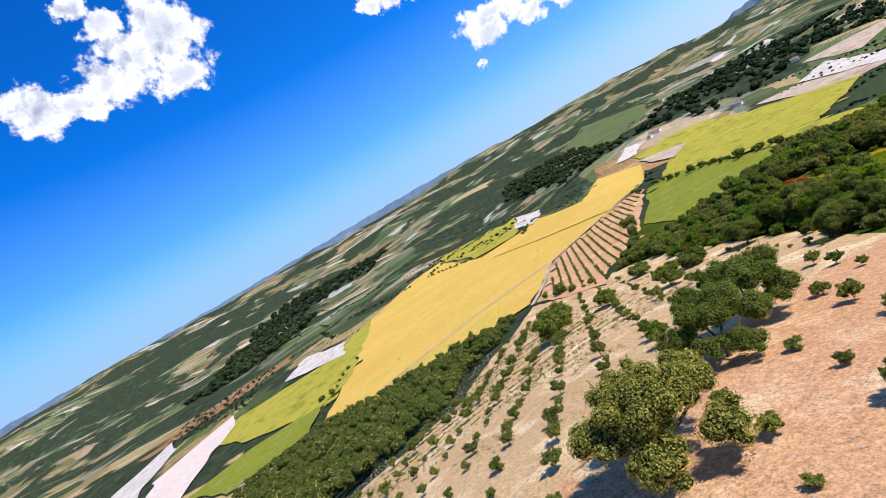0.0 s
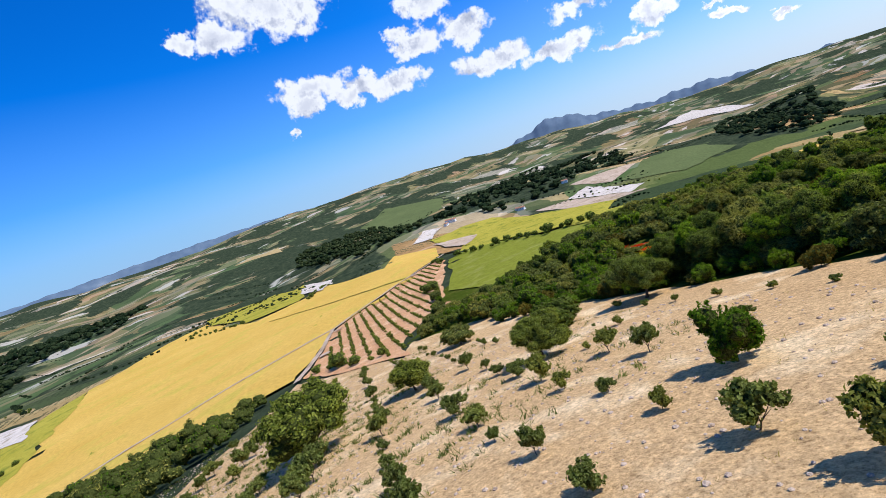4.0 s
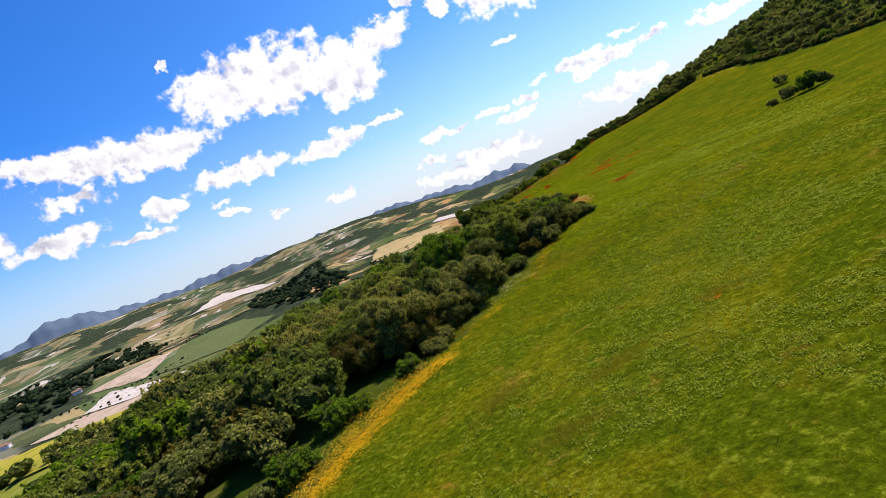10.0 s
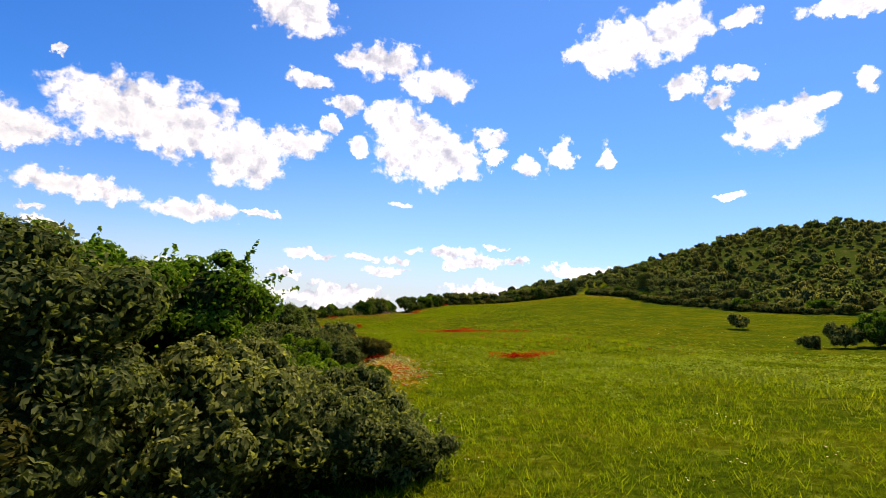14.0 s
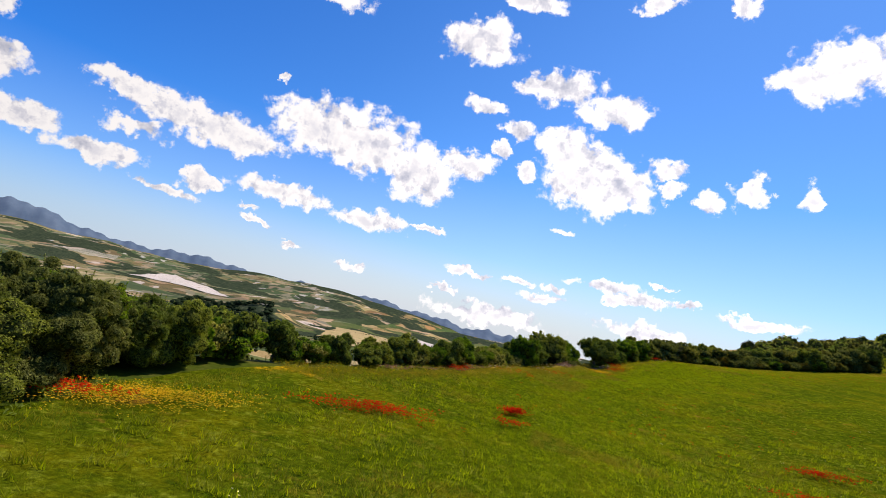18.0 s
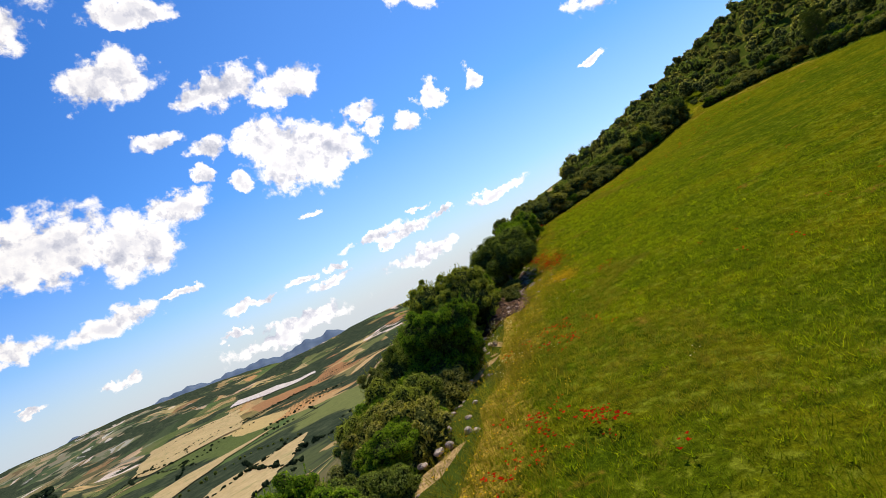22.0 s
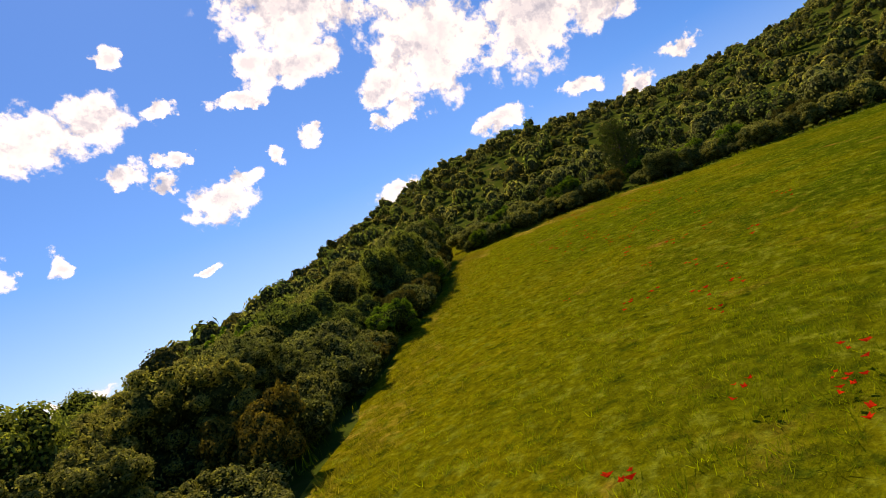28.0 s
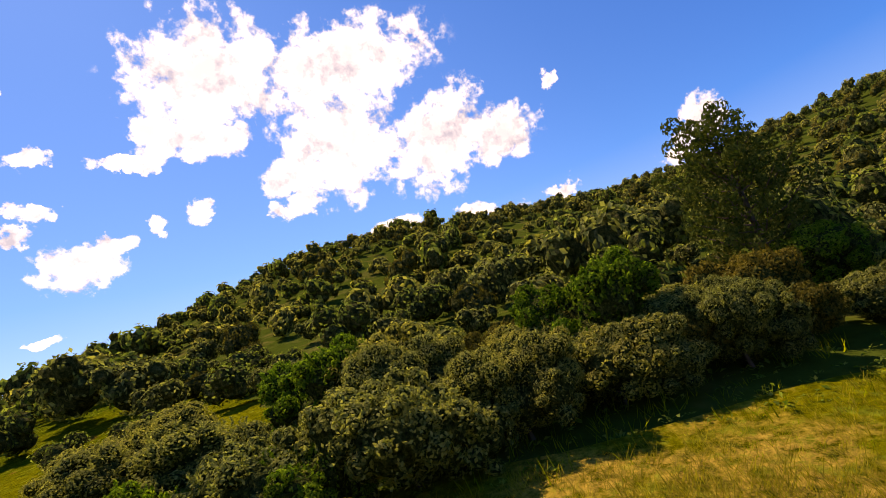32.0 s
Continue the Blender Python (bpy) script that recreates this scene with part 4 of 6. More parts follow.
def sprigs(lobes, n, size, rng, reach=0.7):
    """Leafy shoots that stick out of the crown and break its outline."""
    got = []
    for k in range(n):
        x, y, z, r = lobes[rng.integers(len(lobes))]
        d = rng.normal(size=3) * (0.8, 0.8, 0.5) + (0, 0, 0.55)
        d /= np.linalg.norm(d)
        at = np.array((x, y, z)) + d * r * (1, 1, 0.86) * 0.92
        way = d * 0.6 + np.array((0, 0, 0.6)) + rng.normal(size=3) * 0.25
        way *= reach * rng.uniform(0.35, 1.0) / np.linalg.norm(way)
        for q in np.linspace(0, 1, 22):
            got.append((*(at + way * q + rng.normal(size=3) * size * 0.9 * (1.15 - q)), 0.0))
    p = np.array(got)
    return leaf_cards(p[:, :3], rng.normal(size=(len(p), 3)), size, rng)


def joined(*some):
    vs, fs, base = [], [], 0
    for v, f in some:
        vs.append(v)
        fs.append(f + base)
        base += len(v)
    return np.concatenate(vs), np.concatenate(fs)


def limb(path, radii, sides=7):
    """A bent, tapered branch through some points."""
    verts, faces = [], []
    for i, (p, r) in enumerate(zip(path, radii)):
        t = Vector(path[min(i + 1, len(path) - 1)]) - Vector(path[max(i - 1, 0)])
        q = t.to_track_quat("Z", "Y")
        for j in range(sides):
            a = 2 * math.pi * j / sides
            verts.append(Vector(p) + q @ Vector((math.cos(a), math.sin(a), 0)) * r)
        if i:
            b = (i - 1) * sides
            faces += [(b + j, b + (j + 1) % sides, b + sides + (j + 1) % sides, b + sides + j) for j in range(sides)]
    return np.array([tuple(v) for v in verts]), np.array(faces)


def trunk_of(rng, high, girth, spread, forks):
    """A trunk that leans and forks into limbs below the crown."""
    lean = rng.uniform(-0.12, 0.12, 2) * high
    fork = (lean[0], lean[1], high * 0.45)
    some = [limb([(0, 0, -0.5), (0, 0, 0.05), (lean[0] * 0.5, lean[1] * 0.5, high * 0.22), fork], [girth * 1.5, girth * 1.2, girth * 0.9, girth * 0.8])]
    for k in range(forks):
        a = 2 * math.pi * (k + rng.uniform(-0.2, 0.2)) / forks
        mid = (fork[0] + spread * 0.45 * math.cos(a), fork[1] + spread * 0.45 * math.sin(a), high * 0.7)
        tip = (fork[0] + spread * math.cos(a), fork[1] + spread * math.sin(a), high * rng.uniform(0.95, 1.2))
        some.append(limb([fork, mid, tip], [girth * 0.62, girth * 0.42, girth * 0.12], 6))
    return joined(*some)


def make_tree(name, seed, wide, high, leaf_mat, n_lobes=8, n_leaves=2600, leaf=0.2, clear=0.25, girth=0.2, forks=4, label="", category="tree", squash=0.86, n_clumps=90, knob=(0.3, 0.62), shrink=0.8, shoots=40, airy=False):
    """A tree or bush at the origin, far below the land; it is copied to where it stands."""
    rng = np.random.default_rng(seed)
    root = new(name)
    root.empty_display_size = 0.5
    base = high * clear
    lob = (open_lobes if airy else lobes_of)(rng, wide, high - base, n_lobes, base)
    fine = n_leaves > 12000
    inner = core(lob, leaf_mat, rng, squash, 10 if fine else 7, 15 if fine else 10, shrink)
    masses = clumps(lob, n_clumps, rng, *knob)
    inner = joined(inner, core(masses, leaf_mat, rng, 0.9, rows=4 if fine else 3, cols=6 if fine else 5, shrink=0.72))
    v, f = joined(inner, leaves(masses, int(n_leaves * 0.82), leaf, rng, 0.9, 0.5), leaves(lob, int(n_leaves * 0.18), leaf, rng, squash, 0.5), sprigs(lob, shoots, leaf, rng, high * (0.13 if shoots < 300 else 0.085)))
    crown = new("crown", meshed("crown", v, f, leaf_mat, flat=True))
    # the core's dark colour stands for shade deep in the crown
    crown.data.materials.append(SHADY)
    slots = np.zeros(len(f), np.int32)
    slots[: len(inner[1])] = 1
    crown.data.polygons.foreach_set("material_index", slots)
    crown.parent = root
    if girth:
        v, f = trunk_of(rng, base + (high - base) * 0.45, girth, wide * (0.34 if airy else 0.26), forks)
        trunk = new("trunk", meshed("trunk", v, f, BARK))
        trunk.parent = root
    return tagged(root, label, category)


KINDS = {}
# stretches of the plan where trees stand close to the way: middle and reach
BESIDE = [(-8, -125, 12.5), (-4, -105, 15.0), (3, -85, 15.0), (3, -65, 15.0), (-3, -20, 10.9), (-5, -4, 10.9), (-2, 12, 10.9), (5, 28, 10.9), (11, 42, 10.1), (20, 57, 9.4), (30, 72, 10.1), (42, 84, 10.9), (58, 91, 10.1), (74, 96, 10.1),
          (88, 102, 10.9), (100, 108, 7.8), (99, 97, 10.1), (102, 86, 10.1), (104, 76, 9.4), (73, -228, 6.2), (81, -242, 6.2), (49, -195, 6.2), (15, -206, 4.7), (12, -186, 4.7), (22, -177, 13.0), (34, -176, 6.0), (4, -180, 6.0), (-22, -100, 16.0), (-18, -13, 9.0)]


def plant(kind, x, y, size=1.0, turn=None, sink=0.1, tall=None):
    """A tree of a kind, standing on the ground; the first of each kind is the built one itself."""
    z = float(height(x, y)) - sink
    turn = random.uniform(0, 6.283) if turn is None else turn
    m = Matrix.Translation((x, y, z)) @ Matrix.Rotation(turn, 4, "Z") @ Matrix.Diagonal((size, size, size * (tall or random.uniform(0.82, 1.18)), 1))
    if kind + " near" in KINDS and any(math.hypot(x - a, y - b) < r for a, b, r in BESIDE):
        kind += " near"
    build = KINDS[kind]
    if not build.get("used"):
        build["used"] = 1
        build.matrix_basis = m
        return build
    ob = copy_thing(build, Matrix.Identity(4))
    ob.matrix_basis = m
    return ob


KINDS["oak"] = make_tree("holm_oak", 1, 7.4, 6.4, OAK, 13, 9500, 0.125, 0.12, 0.22, 6, label="dark green holm oak with a rounded, dense crown", n_clumps=110, knob=(0.5, 1.0), shrink=0.66)
KINDS["oak2"] = make_tree("evergreen_oak", 2, 6.6, 5.6, OAK, 11, 4600, 0.165, 0.03, 0.16, 4, label="dark green evergreen oak, its crown reaching the ground", n_clumps=120)
KINDS["oak3"] = make_tree("grey_oak", 3, 7.4, 5.6, GREY, 12, 4600, 0.165, 0.03, 0.16, 4, label="grey-green evergreen oak with a broad, lumpy crown", n_clumps=130)
KINDS["bright"] = make_tree("broadleaf_tree", 6, 6.2, 6.4, BRIGHT, 11, 4600, 0.165, 0.05, 0.15, 4, label="leafy tree with a fresh green crown", n_clumps=120)
KINDS["bush"] = make_tree("bush", 4, 3.8, 2.6, BRIGHT, 8, 2800, 0.11, 0.02, 0.05, 4, label="fresh green bush growing down to the ground", category="bush", n_clumps=60, knob=(0.2, 0.45))
KINDS["bush2"] = make_tree("grey_bush", 5, 3.6, 2.5, GREY, 8, 2800, 0.11, 0.02, 0.05, 4, label="grey-green bush growing down to the ground", category="bush", n_clumps=60, knob=(0.2, 0.45))
KINDS["bush3"] = make_tree("brown_bush", 8, 3.4, 2.6, BROWN, 8, 2800, 0.11, 0.02, 0.05, 4, label="brownish bush with dry leaf tips", category="bush", n_clumps=60, knob=(0.2, 0.45))
KINDS["sapling"] = make_tree("young_olive_tree", 7, 1.9, 2.2, OLIVE, 7, 1700, 0.085, 0.26, 0.04, 4, label="young olive tree with a small light green crown", n_clumps=30, knob=(0.14, 0.3), shrink=0.6)
KINDS["thicket"] = make_tree("evergreen_thicket", 21, 6.4, 5.0, OAK, 16, 78000, 0.038, 0.02, 0.1, 5, label="dense twiggy thicket of small dark green leaves on the bank", n_clumps=420, knob=(0.14, 0.36), shrink=0.7, shoots=420)
KINDS["thicket2"] = make_tree("grey_thicket", 22, 6.2, 5.0, GREY, 16, 78000, 0.038, 0.02, 0.1, 5, label="dense twiggy thicket of small grey-green leaves", n_clumps=420, knob=(0.14, 0.36), shrink=0.7, shoots=420)
# the same kinds with small leaves, for those that stand beside the way
KINDS["oak2 near"] = make_tree("evergreen_oak", 12, 6.6, 5.6, OAK, 13, 56000, 0.058, 0.03, 0.16, 4, label="dark green evergreen oak, its crown reaching the ground", n_clumps=260, knob=(0.3, 0.7), shoots=110, shrink=0.68)
KINDS["oak near"] = make_tree("holm_oak", 11, 7.4, 6.4, OAK, 13, 48000, 0.055, 0.24, 0.22, 5, label="dark green holm oak with a rounded, dense crown", n_clumps=180, knob=(0.4, 0.85), shoots=60, shrink=0.64)
KINDS["oak3 near"] = make_tree("grey_oak", 13, 7.4, 5.6, GREY, 13, 54000, 0.060, 0.03, 0.16, 4, label="grey-green evergreen oak with a broad, lumpy crown", n_clumps=270, knob=(0.3, 0.68), shoots=110, shrink=0.68)
KINDS["bright near"] = make_tree("broadleaf_tree", 16, 6.2, 6.4, BRIGHT, 12, 54000, 0.060, 0.05, 0.15, 4, label="leafy tree with a fresh green crown", n_clumps=290, knob=(0.25, 0.55), shoots=150, shrink=0.68)
KINDS["open oak"] = make_tree("holm_oak", 31, 8.4, 7.0, OAK, 12, 34000, 0.07, 0.2, 0.24, 7, label="green holm oak with an open, many-headed crown on forking limbs", n_clumps=150, knob=(0.4, 0.8), shrink=0.6, shoots=30, airy=True)
KINDS["grey open oak"] = make_tree("holm_oak", 34, 8.4, 6.6, GREY, 11, 34000, 0.07, 0.2, 0.26, 7, label="grey-green holm oak with an open crown over bare forking limbs", n_clumps=140, knob=(0.4, 0.8), shrink=0.6, shoots=30, airy=True)
KINDS["bush near"] = make_tree("bush", 14, 3.8, 2.6, BRIGHT, 9, 22000, 0.044, 0.02, 0.05, 4, label="fresh green bush growing down to the ground", category="bush", n_clumps=150, knob=(0.15, 0.36), shoots=150, shrink=0.7)
KINDS["bush2 near"] = make_tree("grey_bush", 15, 3.6, 2.5, GREY, 9, 22000, 0.044, 0.02, 0.05, 4, label="grey-green bush growing down to the ground", category="bush", n_clumps=150, knob=(0.15, 0.36), shoots=150, shrink=0.7)
KINDS["bush3 near"] = make_tree("brown_bush", 18, 3.4, 2.6, BROWN, 9, 22000, 0.044, 0.02, 0.05, 4, label="brownish bush with dry leaf tips", category="bush", n_clumps=150, knob=(0.15, 0.36), shoots=150, shrink=0.7)


def along(line, step):
    """Places at even steps along a line of points."""
    got, left = [], 0.0
    for (ax, ay), (bx, by) in zip(line, line[1:]):
        d = math.hypot(bx - ax, by - ay)
        s = left
        while s < d:
            got.append((ax + (bx - ax) * s / d, ay + (by - ay) * s / d, math.atan2(by - ay, bx - ax)))
            s += step
        left = s - d
    return got


def scatter(poly, gap, rng, tries=8000):
    got = []
    xs, ys = [p[0] for p in poly], [p[1] for p in poly]
    for _ in range(tries):
        x, y = rng.uniform(min(xs), max(xs)), rng.uniform(min(ys), max(ys))
        if inside(poly, np.array(x), np.array(y)) and all((x - a) ** 2 + (y - b) ** 2 > gap * gap for a, b in got):
            got.append((x, y))
    return got


def strewn(name, template, spots, mat, label, category, sink=0.15, inner=0, inner_mat=None):
    """One object made of many copies of a small shape: rows of x, y, size, turn and height factor."""
    v, f = template
    s = np.array(spots, float)
    c, n = np.cos(s[:, 3])[:, None], np.sin(s[:, 3])[:, None]
    x = s[:, :1] + s[:, 2:3] * (c * v[:, 0] - n * v[:, 1])
    y = s[:, 1:2] + s[:, 2:3] * (n * v[:, 0] + c * v[:, 1])
    z = (height(s[:, 0], s[:, 1]) - sink)[:, None] + (s[:, 2:3] * s[:, 4:5]) * v[:, 2]
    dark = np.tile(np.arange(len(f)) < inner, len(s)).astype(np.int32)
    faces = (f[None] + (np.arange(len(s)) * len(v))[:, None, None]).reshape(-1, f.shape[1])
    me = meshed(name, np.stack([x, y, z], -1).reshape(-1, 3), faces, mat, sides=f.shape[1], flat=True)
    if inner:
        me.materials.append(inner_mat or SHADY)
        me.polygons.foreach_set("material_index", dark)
    return tagged(new(name, me), label, category, kind="stuff")


def small_bush(seed, n_leaves=130, lob=3, leaf=0.30):
    r = np.random.default_rng(seed)
    lobes = lobes_of(r, 4.6, 3.6, lob, 0.0)
    return joined(core(lobes, None, r, rows=4, cols=6, shrink=0.84), leaves(lobes, n_leaves, leaf, r))


def pine():
    """A tall open pine: a straight trunk with thin tiers of boughs and needle tufts."""
    r = np.random.default_rng(41)
    root = new("pine_tree")
    some, tufts = [limb([(0, 0, -0.4), (0.1, 0, 2), (0.0, 0.1, 5), (0.1, 0, 8.2)], [0.2, 0.16, 0.1, 0.03])], []
    for k in range(46):
        h, a = 1.6 + 6.2 * (k / 46) ** 0.9, k * 2.4
        reach = (2.7 - 1.9 * max(0, (h - 4.2) / 4)) * r.uniform(0.7, 1.1) * (0.55 + 0.45 * min(1, (h - 1) / 2.2))
        tip = (reach * math.cos(a), reach * math.sin(a), h + reach * 0.45)
        some.append(limb([(0, 0, h), (tip[0] * 0.5, tip[1] * 0.5, h + reach * 0.12), tip], [0.05, 0.035, 0.012], 5))
        for q in np.linspace(0.45, 1.05, 5):
            tufts.append((tip[0] * q + r.uniform(-0.2, 0.2), tip[1] * q + r.uniform(-0.2, 0.2), h + reach * 0.45 * q * q + 0.12, r.uniform(0.28, 0.5)))
    crown = new("crown", meshed("crown", *leaves(np.array(tufts), 17000, 0.085, r, 0.8), PINE, flat=True))
    trunk = new("trunk", meshed("trunk", *joined(*some), BARK))
    crown.parent = trunk.parent = root
    return tagged(root, "tall open pine with thin boughs and yellowish green needles", "tree")


def bare_tree(seed, high):
    """A dead tree: twisted leafless limbs."""
    r = np.random.default_rng(seed)
    some = []

    def grow(at, way, length, girth, depth):
        mid = at + way * length * 0.5 + Vector(r.normal(size=3) * length * 0.08)
        tip = mid + (way + Vector(r.normal(size=3) * 0.35)).normalized() * length * 0.5
        some.append(limb([at, mid, tip], [girth, girth * 0.8, girth * 0.55], 5))
        if depth:
            for _ in range(3 if depth > 1 else 2):
                grow(tip if r.random() < 0.7 else mid, (way + Vector(r.normal(size=3) * 0.75)).normalized(), length * r.uniform(0.55, 0.8), girth * 0.5, depth - 1)

    grow(Vector((0, 0, -0.3)), Vector((0.15, 0, 1)).normalized(), high * 0.42, 0.11, 4)
    root = new("dead_tree")
    trunk = new("trunk", meshed("trunk", *joined(*some), BARK))
    trunk.parent = root
    return tagged(root, "dead leafless tree with grey twisted branches", "tree")


KINDS["pine"] = pine()
KINDS["dead"] = bare_tree(51, 5.2)
# ---------------------------------------------------------------- trees in their places
rng = random.Random(5)

# single oaks in the olive plot
for kind, x, y, s, turn in (("open oak", 70, -224.5, 1.1, 0.3), ("open oak", 74.3, -231, 1.05, 2.2), ("grey open oak", 84.5, -242, 1.2, 1.0)):
    plant(kind, x, y, s, turn=turn, tall=0.86)
for x, y, s in ((2, -229, 1.4), (16.5, -206.5, 0.88), (-2.5, -214, 0.8), (49, -195, 0.95)):
    plant("oak", x, y, s, tall=0.86)
plant("oak3", -24.5, -194.5, 0.95, tall=0.7)
plant("oak2", 4.8, -194.6, 1.15, tall=0.6)
plant("oak", 13.8, -186.6, 1.0, turn=0.6, tall=0.92)
for kind, x, y, s in (("oak2", 12.5, -177.0, 1.2), ("bright", 16.2, -176.6, 1.15), ("oak2", 20.0, -178.0, 1.28), ("oak3", 24.5, -176.5, 1.3), ("oak2", 29.5, -178.5, 1.3), ("bright", 34, -176, 1.2), ("oak2", 8.4, -178.2, 0.75), ("oak3", 3.6, -179.6, 0.7)):
    plant(kind, x, y, s, tall=1.0)
for x, y, s in ((19, -182.0, 0.6), (22.5, -182.2, 0.7), (26, -183.4, 0.65), (30, -185.0, 0.7), (35, -186.5, 0.7)):
    plant("bush", x, y, s)
plant("bright", 54, -228, 0.5)
plant("bright", 42, -213, 0.55)
# the trees by the corner of the meadow
for kind, x, y, s in (("bright", 10.5, -165, 0.95), ("bright", 15, -160, 1.0), ("oak2", 19, -164, 1.35), ("oak", 27, -172, 1.25), ("oak2", 36, -176, 1.2), ("bush", 5.5, -170, 0.7)):
    plant(kind, x, y, s)

# the grove between the olives and the meadow, and west of the meadow
GROVE = [(-59, -185), (-30, -177), (0, -177), (24, -181), (52, -192), (80, -188), (60, -174), (8, -166), (-22, -158), (-31, -138), (-27, -128), (-22, -118), (-16, -105), (-8, -90),
         (-1, -78), (3, -66), (0, -56), (-10, -48), (-36, -44), (-58, -66), (-64, -95), (-71, -118), (-70, -140), (-68, -165)]
# a glade with flowers and the flowery rim of the meadow stay open
RIM = [(-25.5, -139), (-24.5, -134), (-23, -128), (-20.5, -122.5), (-17.6, -119)]
GLADE = ((-39, -131.6, 3.2), (-33, -132, 3.6), (-31, -136.5, 3.4), (-35.5, -136.5, 3.0))


def in_flower(x, y, gap):
    return float(off_line(RIM, np.array(x), np.array(y))) < gap or any(math.hypot(x - a, y - b) < r for a, b, r in GLADE)


spots = scatter(GROVE, 4.3, rng, 7000)
near_edge = [(x, y) for x, y, _ in along(EDGE[:11], 2.0)]
for x, y in spots:
    if in_flower(x, y, 5.2) or math.hypot(x + 4, y + 164) < 8 or math.hypot(x - 0.1, y - -67.6) < 8.5:
        continue
    d = min(math.hypot(x - a, y - b) for a, b in near_edge)
    kind = rng.choice(["oak2", "bright", "oak3", "bright", "oak2", "bush", "bush2", "oak3", "bush3"] if d < 30 else ["oak2", "bright", "oak3", "oak2"])
    if math.hypot(x - 2, y + 172) < 17:
        kind = rng.choice(["bush", "bush", "bush2"])
    lush = 1.5 if -132 < y < -90 else 1.22 if y < -85 and y > -132 else 1.0
    plant(kind, x, y, lush * (rng.uniform(0.58, 0.9) if "bush" not in kind else rng.uniform(0.8, 1.3)))
# tall trees of the grove beside the meadow
for kind, x, y, s in (("oak3", -18, -108, 0.8), ("bush3", -20.5, -113, 1.6), ("oak2", -20, -102.5, 0.95), ("oak2", -25, -97, 1.05), ("oak3", -23, -91, 1.05), ("oak2", -17, -95, 1.0), ("bright", -28, -108, 0.95), ("oak2", -14.5, -100, 0.75),
                      ("oak3", -30, -88, 1.1), ("oak2", -25, -111, 0.85), ("oak3", -34, -98, 1.1), ("oak2", -12, -89, 0.9)):
    plant(kind, x, y, s)
# bushes along the meadow's lower end
for x, y, a in along([(-30, -150), (-24, -157), (-18, -159), (-8, -166), (3, -171), (9, -172)], 1.5):
    plant(rng.choice(["bush", "bush", "bush2"]), x + rng.uniform(-0.6, 0.6), y - rng.uniform(0, 2.5), rng.uniform(0.6, 0.85))
# its ragged margin
for x, y, a in along(EDGE[:11], 1.9):
    off = rng.uniform(1.4, 4.4)
    if -74 < y < -54 or in_flower(x - off * math.sin(a), y + off * math.cos(a), 2.7):
        continue
    plant(rng.choice(["bush", "bush2", "bush3", "bush2"]), x - off * math.sin(a), y + off * math.cos(a), rng.uniform(0.5, 0.95))

rng = random.Random(11)
random.seed(11)
# the long hedge on the bank; two single trees stand at the bare part of it
BARE = ((11, 43, 5.0), (12.4, 48.2, 2.4), (16, 50, 4.0), (19.5, 57, 4.5), (46, 89.5, 3.0), (51, 92, 3.0), (55, 94, 2.0), (58.6, 94.8, 3.2), (99, 109.5, 6.6), (88, 104.6, 3.0), (36.5, 87.5, 2.0), (33, 86.5, 2.0))


def hedge_tree(kind, x, y, size):
    if all(math.hypot(x - a, y - b) > r for a, b, r in BARE):
        plant(kind, x, y, size)


for kind, x, y, s in (("thicket", -17.2, -16.0, 0.95), ("thicket2", -16.8, -11.0, 1.0), ("thicket", -16.6, -6.4, 0.85), ("oak2", -20.5, -19.5, 0.95)):
    plant(kind, x, y, s, tall=1.0)
plant("thicket", 9.3, 47.6, 1.16, turn=0.7, tall=1.06)
plant("thicket", 6.9, 44.4, 1.05, turn=2.4, tall=1.0)
plant("thicket", 10.4, 51.4, 0.8, turn=1.9, tall=1.0)
plant("bright", 13.3, 54.6, 0.85, turn=1.0, tall=1.05)
plant("thicket", 5.6, 40.8, 0.95, turn=2.9, tall=1.06)
plant("oak", 18.5, 57.0, 0.86, tall=0.98)
for x, y, s in ((14.6, 49.6, 0.4), (16.2, 53.2, 0.5), (17.6, 55.6, 0.5), (13.2, 45.6, 0.3)):
    plant("bush2", x, y, s, tall=1.0)
for kind, x, y, s in (("oak2", 12, 54, 0.62), ("bush2", 9.5, 50.5, 1.1), ("thicket", 5, 50, 0.8), ("thicket2", 4.5, 44.5, 0.85), ("bush3", 16.5, 61, 0.8)):
    plant(kind, x, y, s)
for n, (x, y, a) in enumerate(along(EDGE[10:], 2.9)):
    off = rng.uniform(2.0, 3.8)
    big = 0.62 + 0.08 * float(smooth(22, 32, np.array(x)) - smooth(40, 48, np.array(x)))
    kind = rng.choice(["oak2", "oak2", "oak3", "bright", "oak2"] if y < 80 else ["oak3", "oak3", "oak3", "bush2", "oak2"])
    hedge_tree(kind, x - off * math.sin(a), y + off * math.cos(a), rng.uniform(0.9, 1.25) * big * (0.66 if 3 < y < 30 else 0.9 if -8 < y < 34 else 1.0))
    if n % 2:
        off = rng.uniform(5.5, 9.5)
        hedge_tree(rng.choice(["oak2", "bush2", "oak3", "bright"]), x - off * math.sin(a), y + off * math.cos(a), rng.uniform(0.8, 1.2) * big)
for x, y, a in along(EDGE[18:], 2.2):
    off = rng.uniform(0.6, 1.8)
    if x > 92:
        break
    plant(rng.choice(["bush2", "bush2", "bush3", "bush"]), x - off * math.sin(a), y + off * math.cos(a), rng.uniform(0.6, 1.05))
for x, y, s in ((43.5, 88.6, 0.64), (47, 90.6, 0.64), (50.5, 92.2, 0.78), (54.5, 94.2, 0.74)):
    plant("thicket2", x, y, s, tall=1.0)
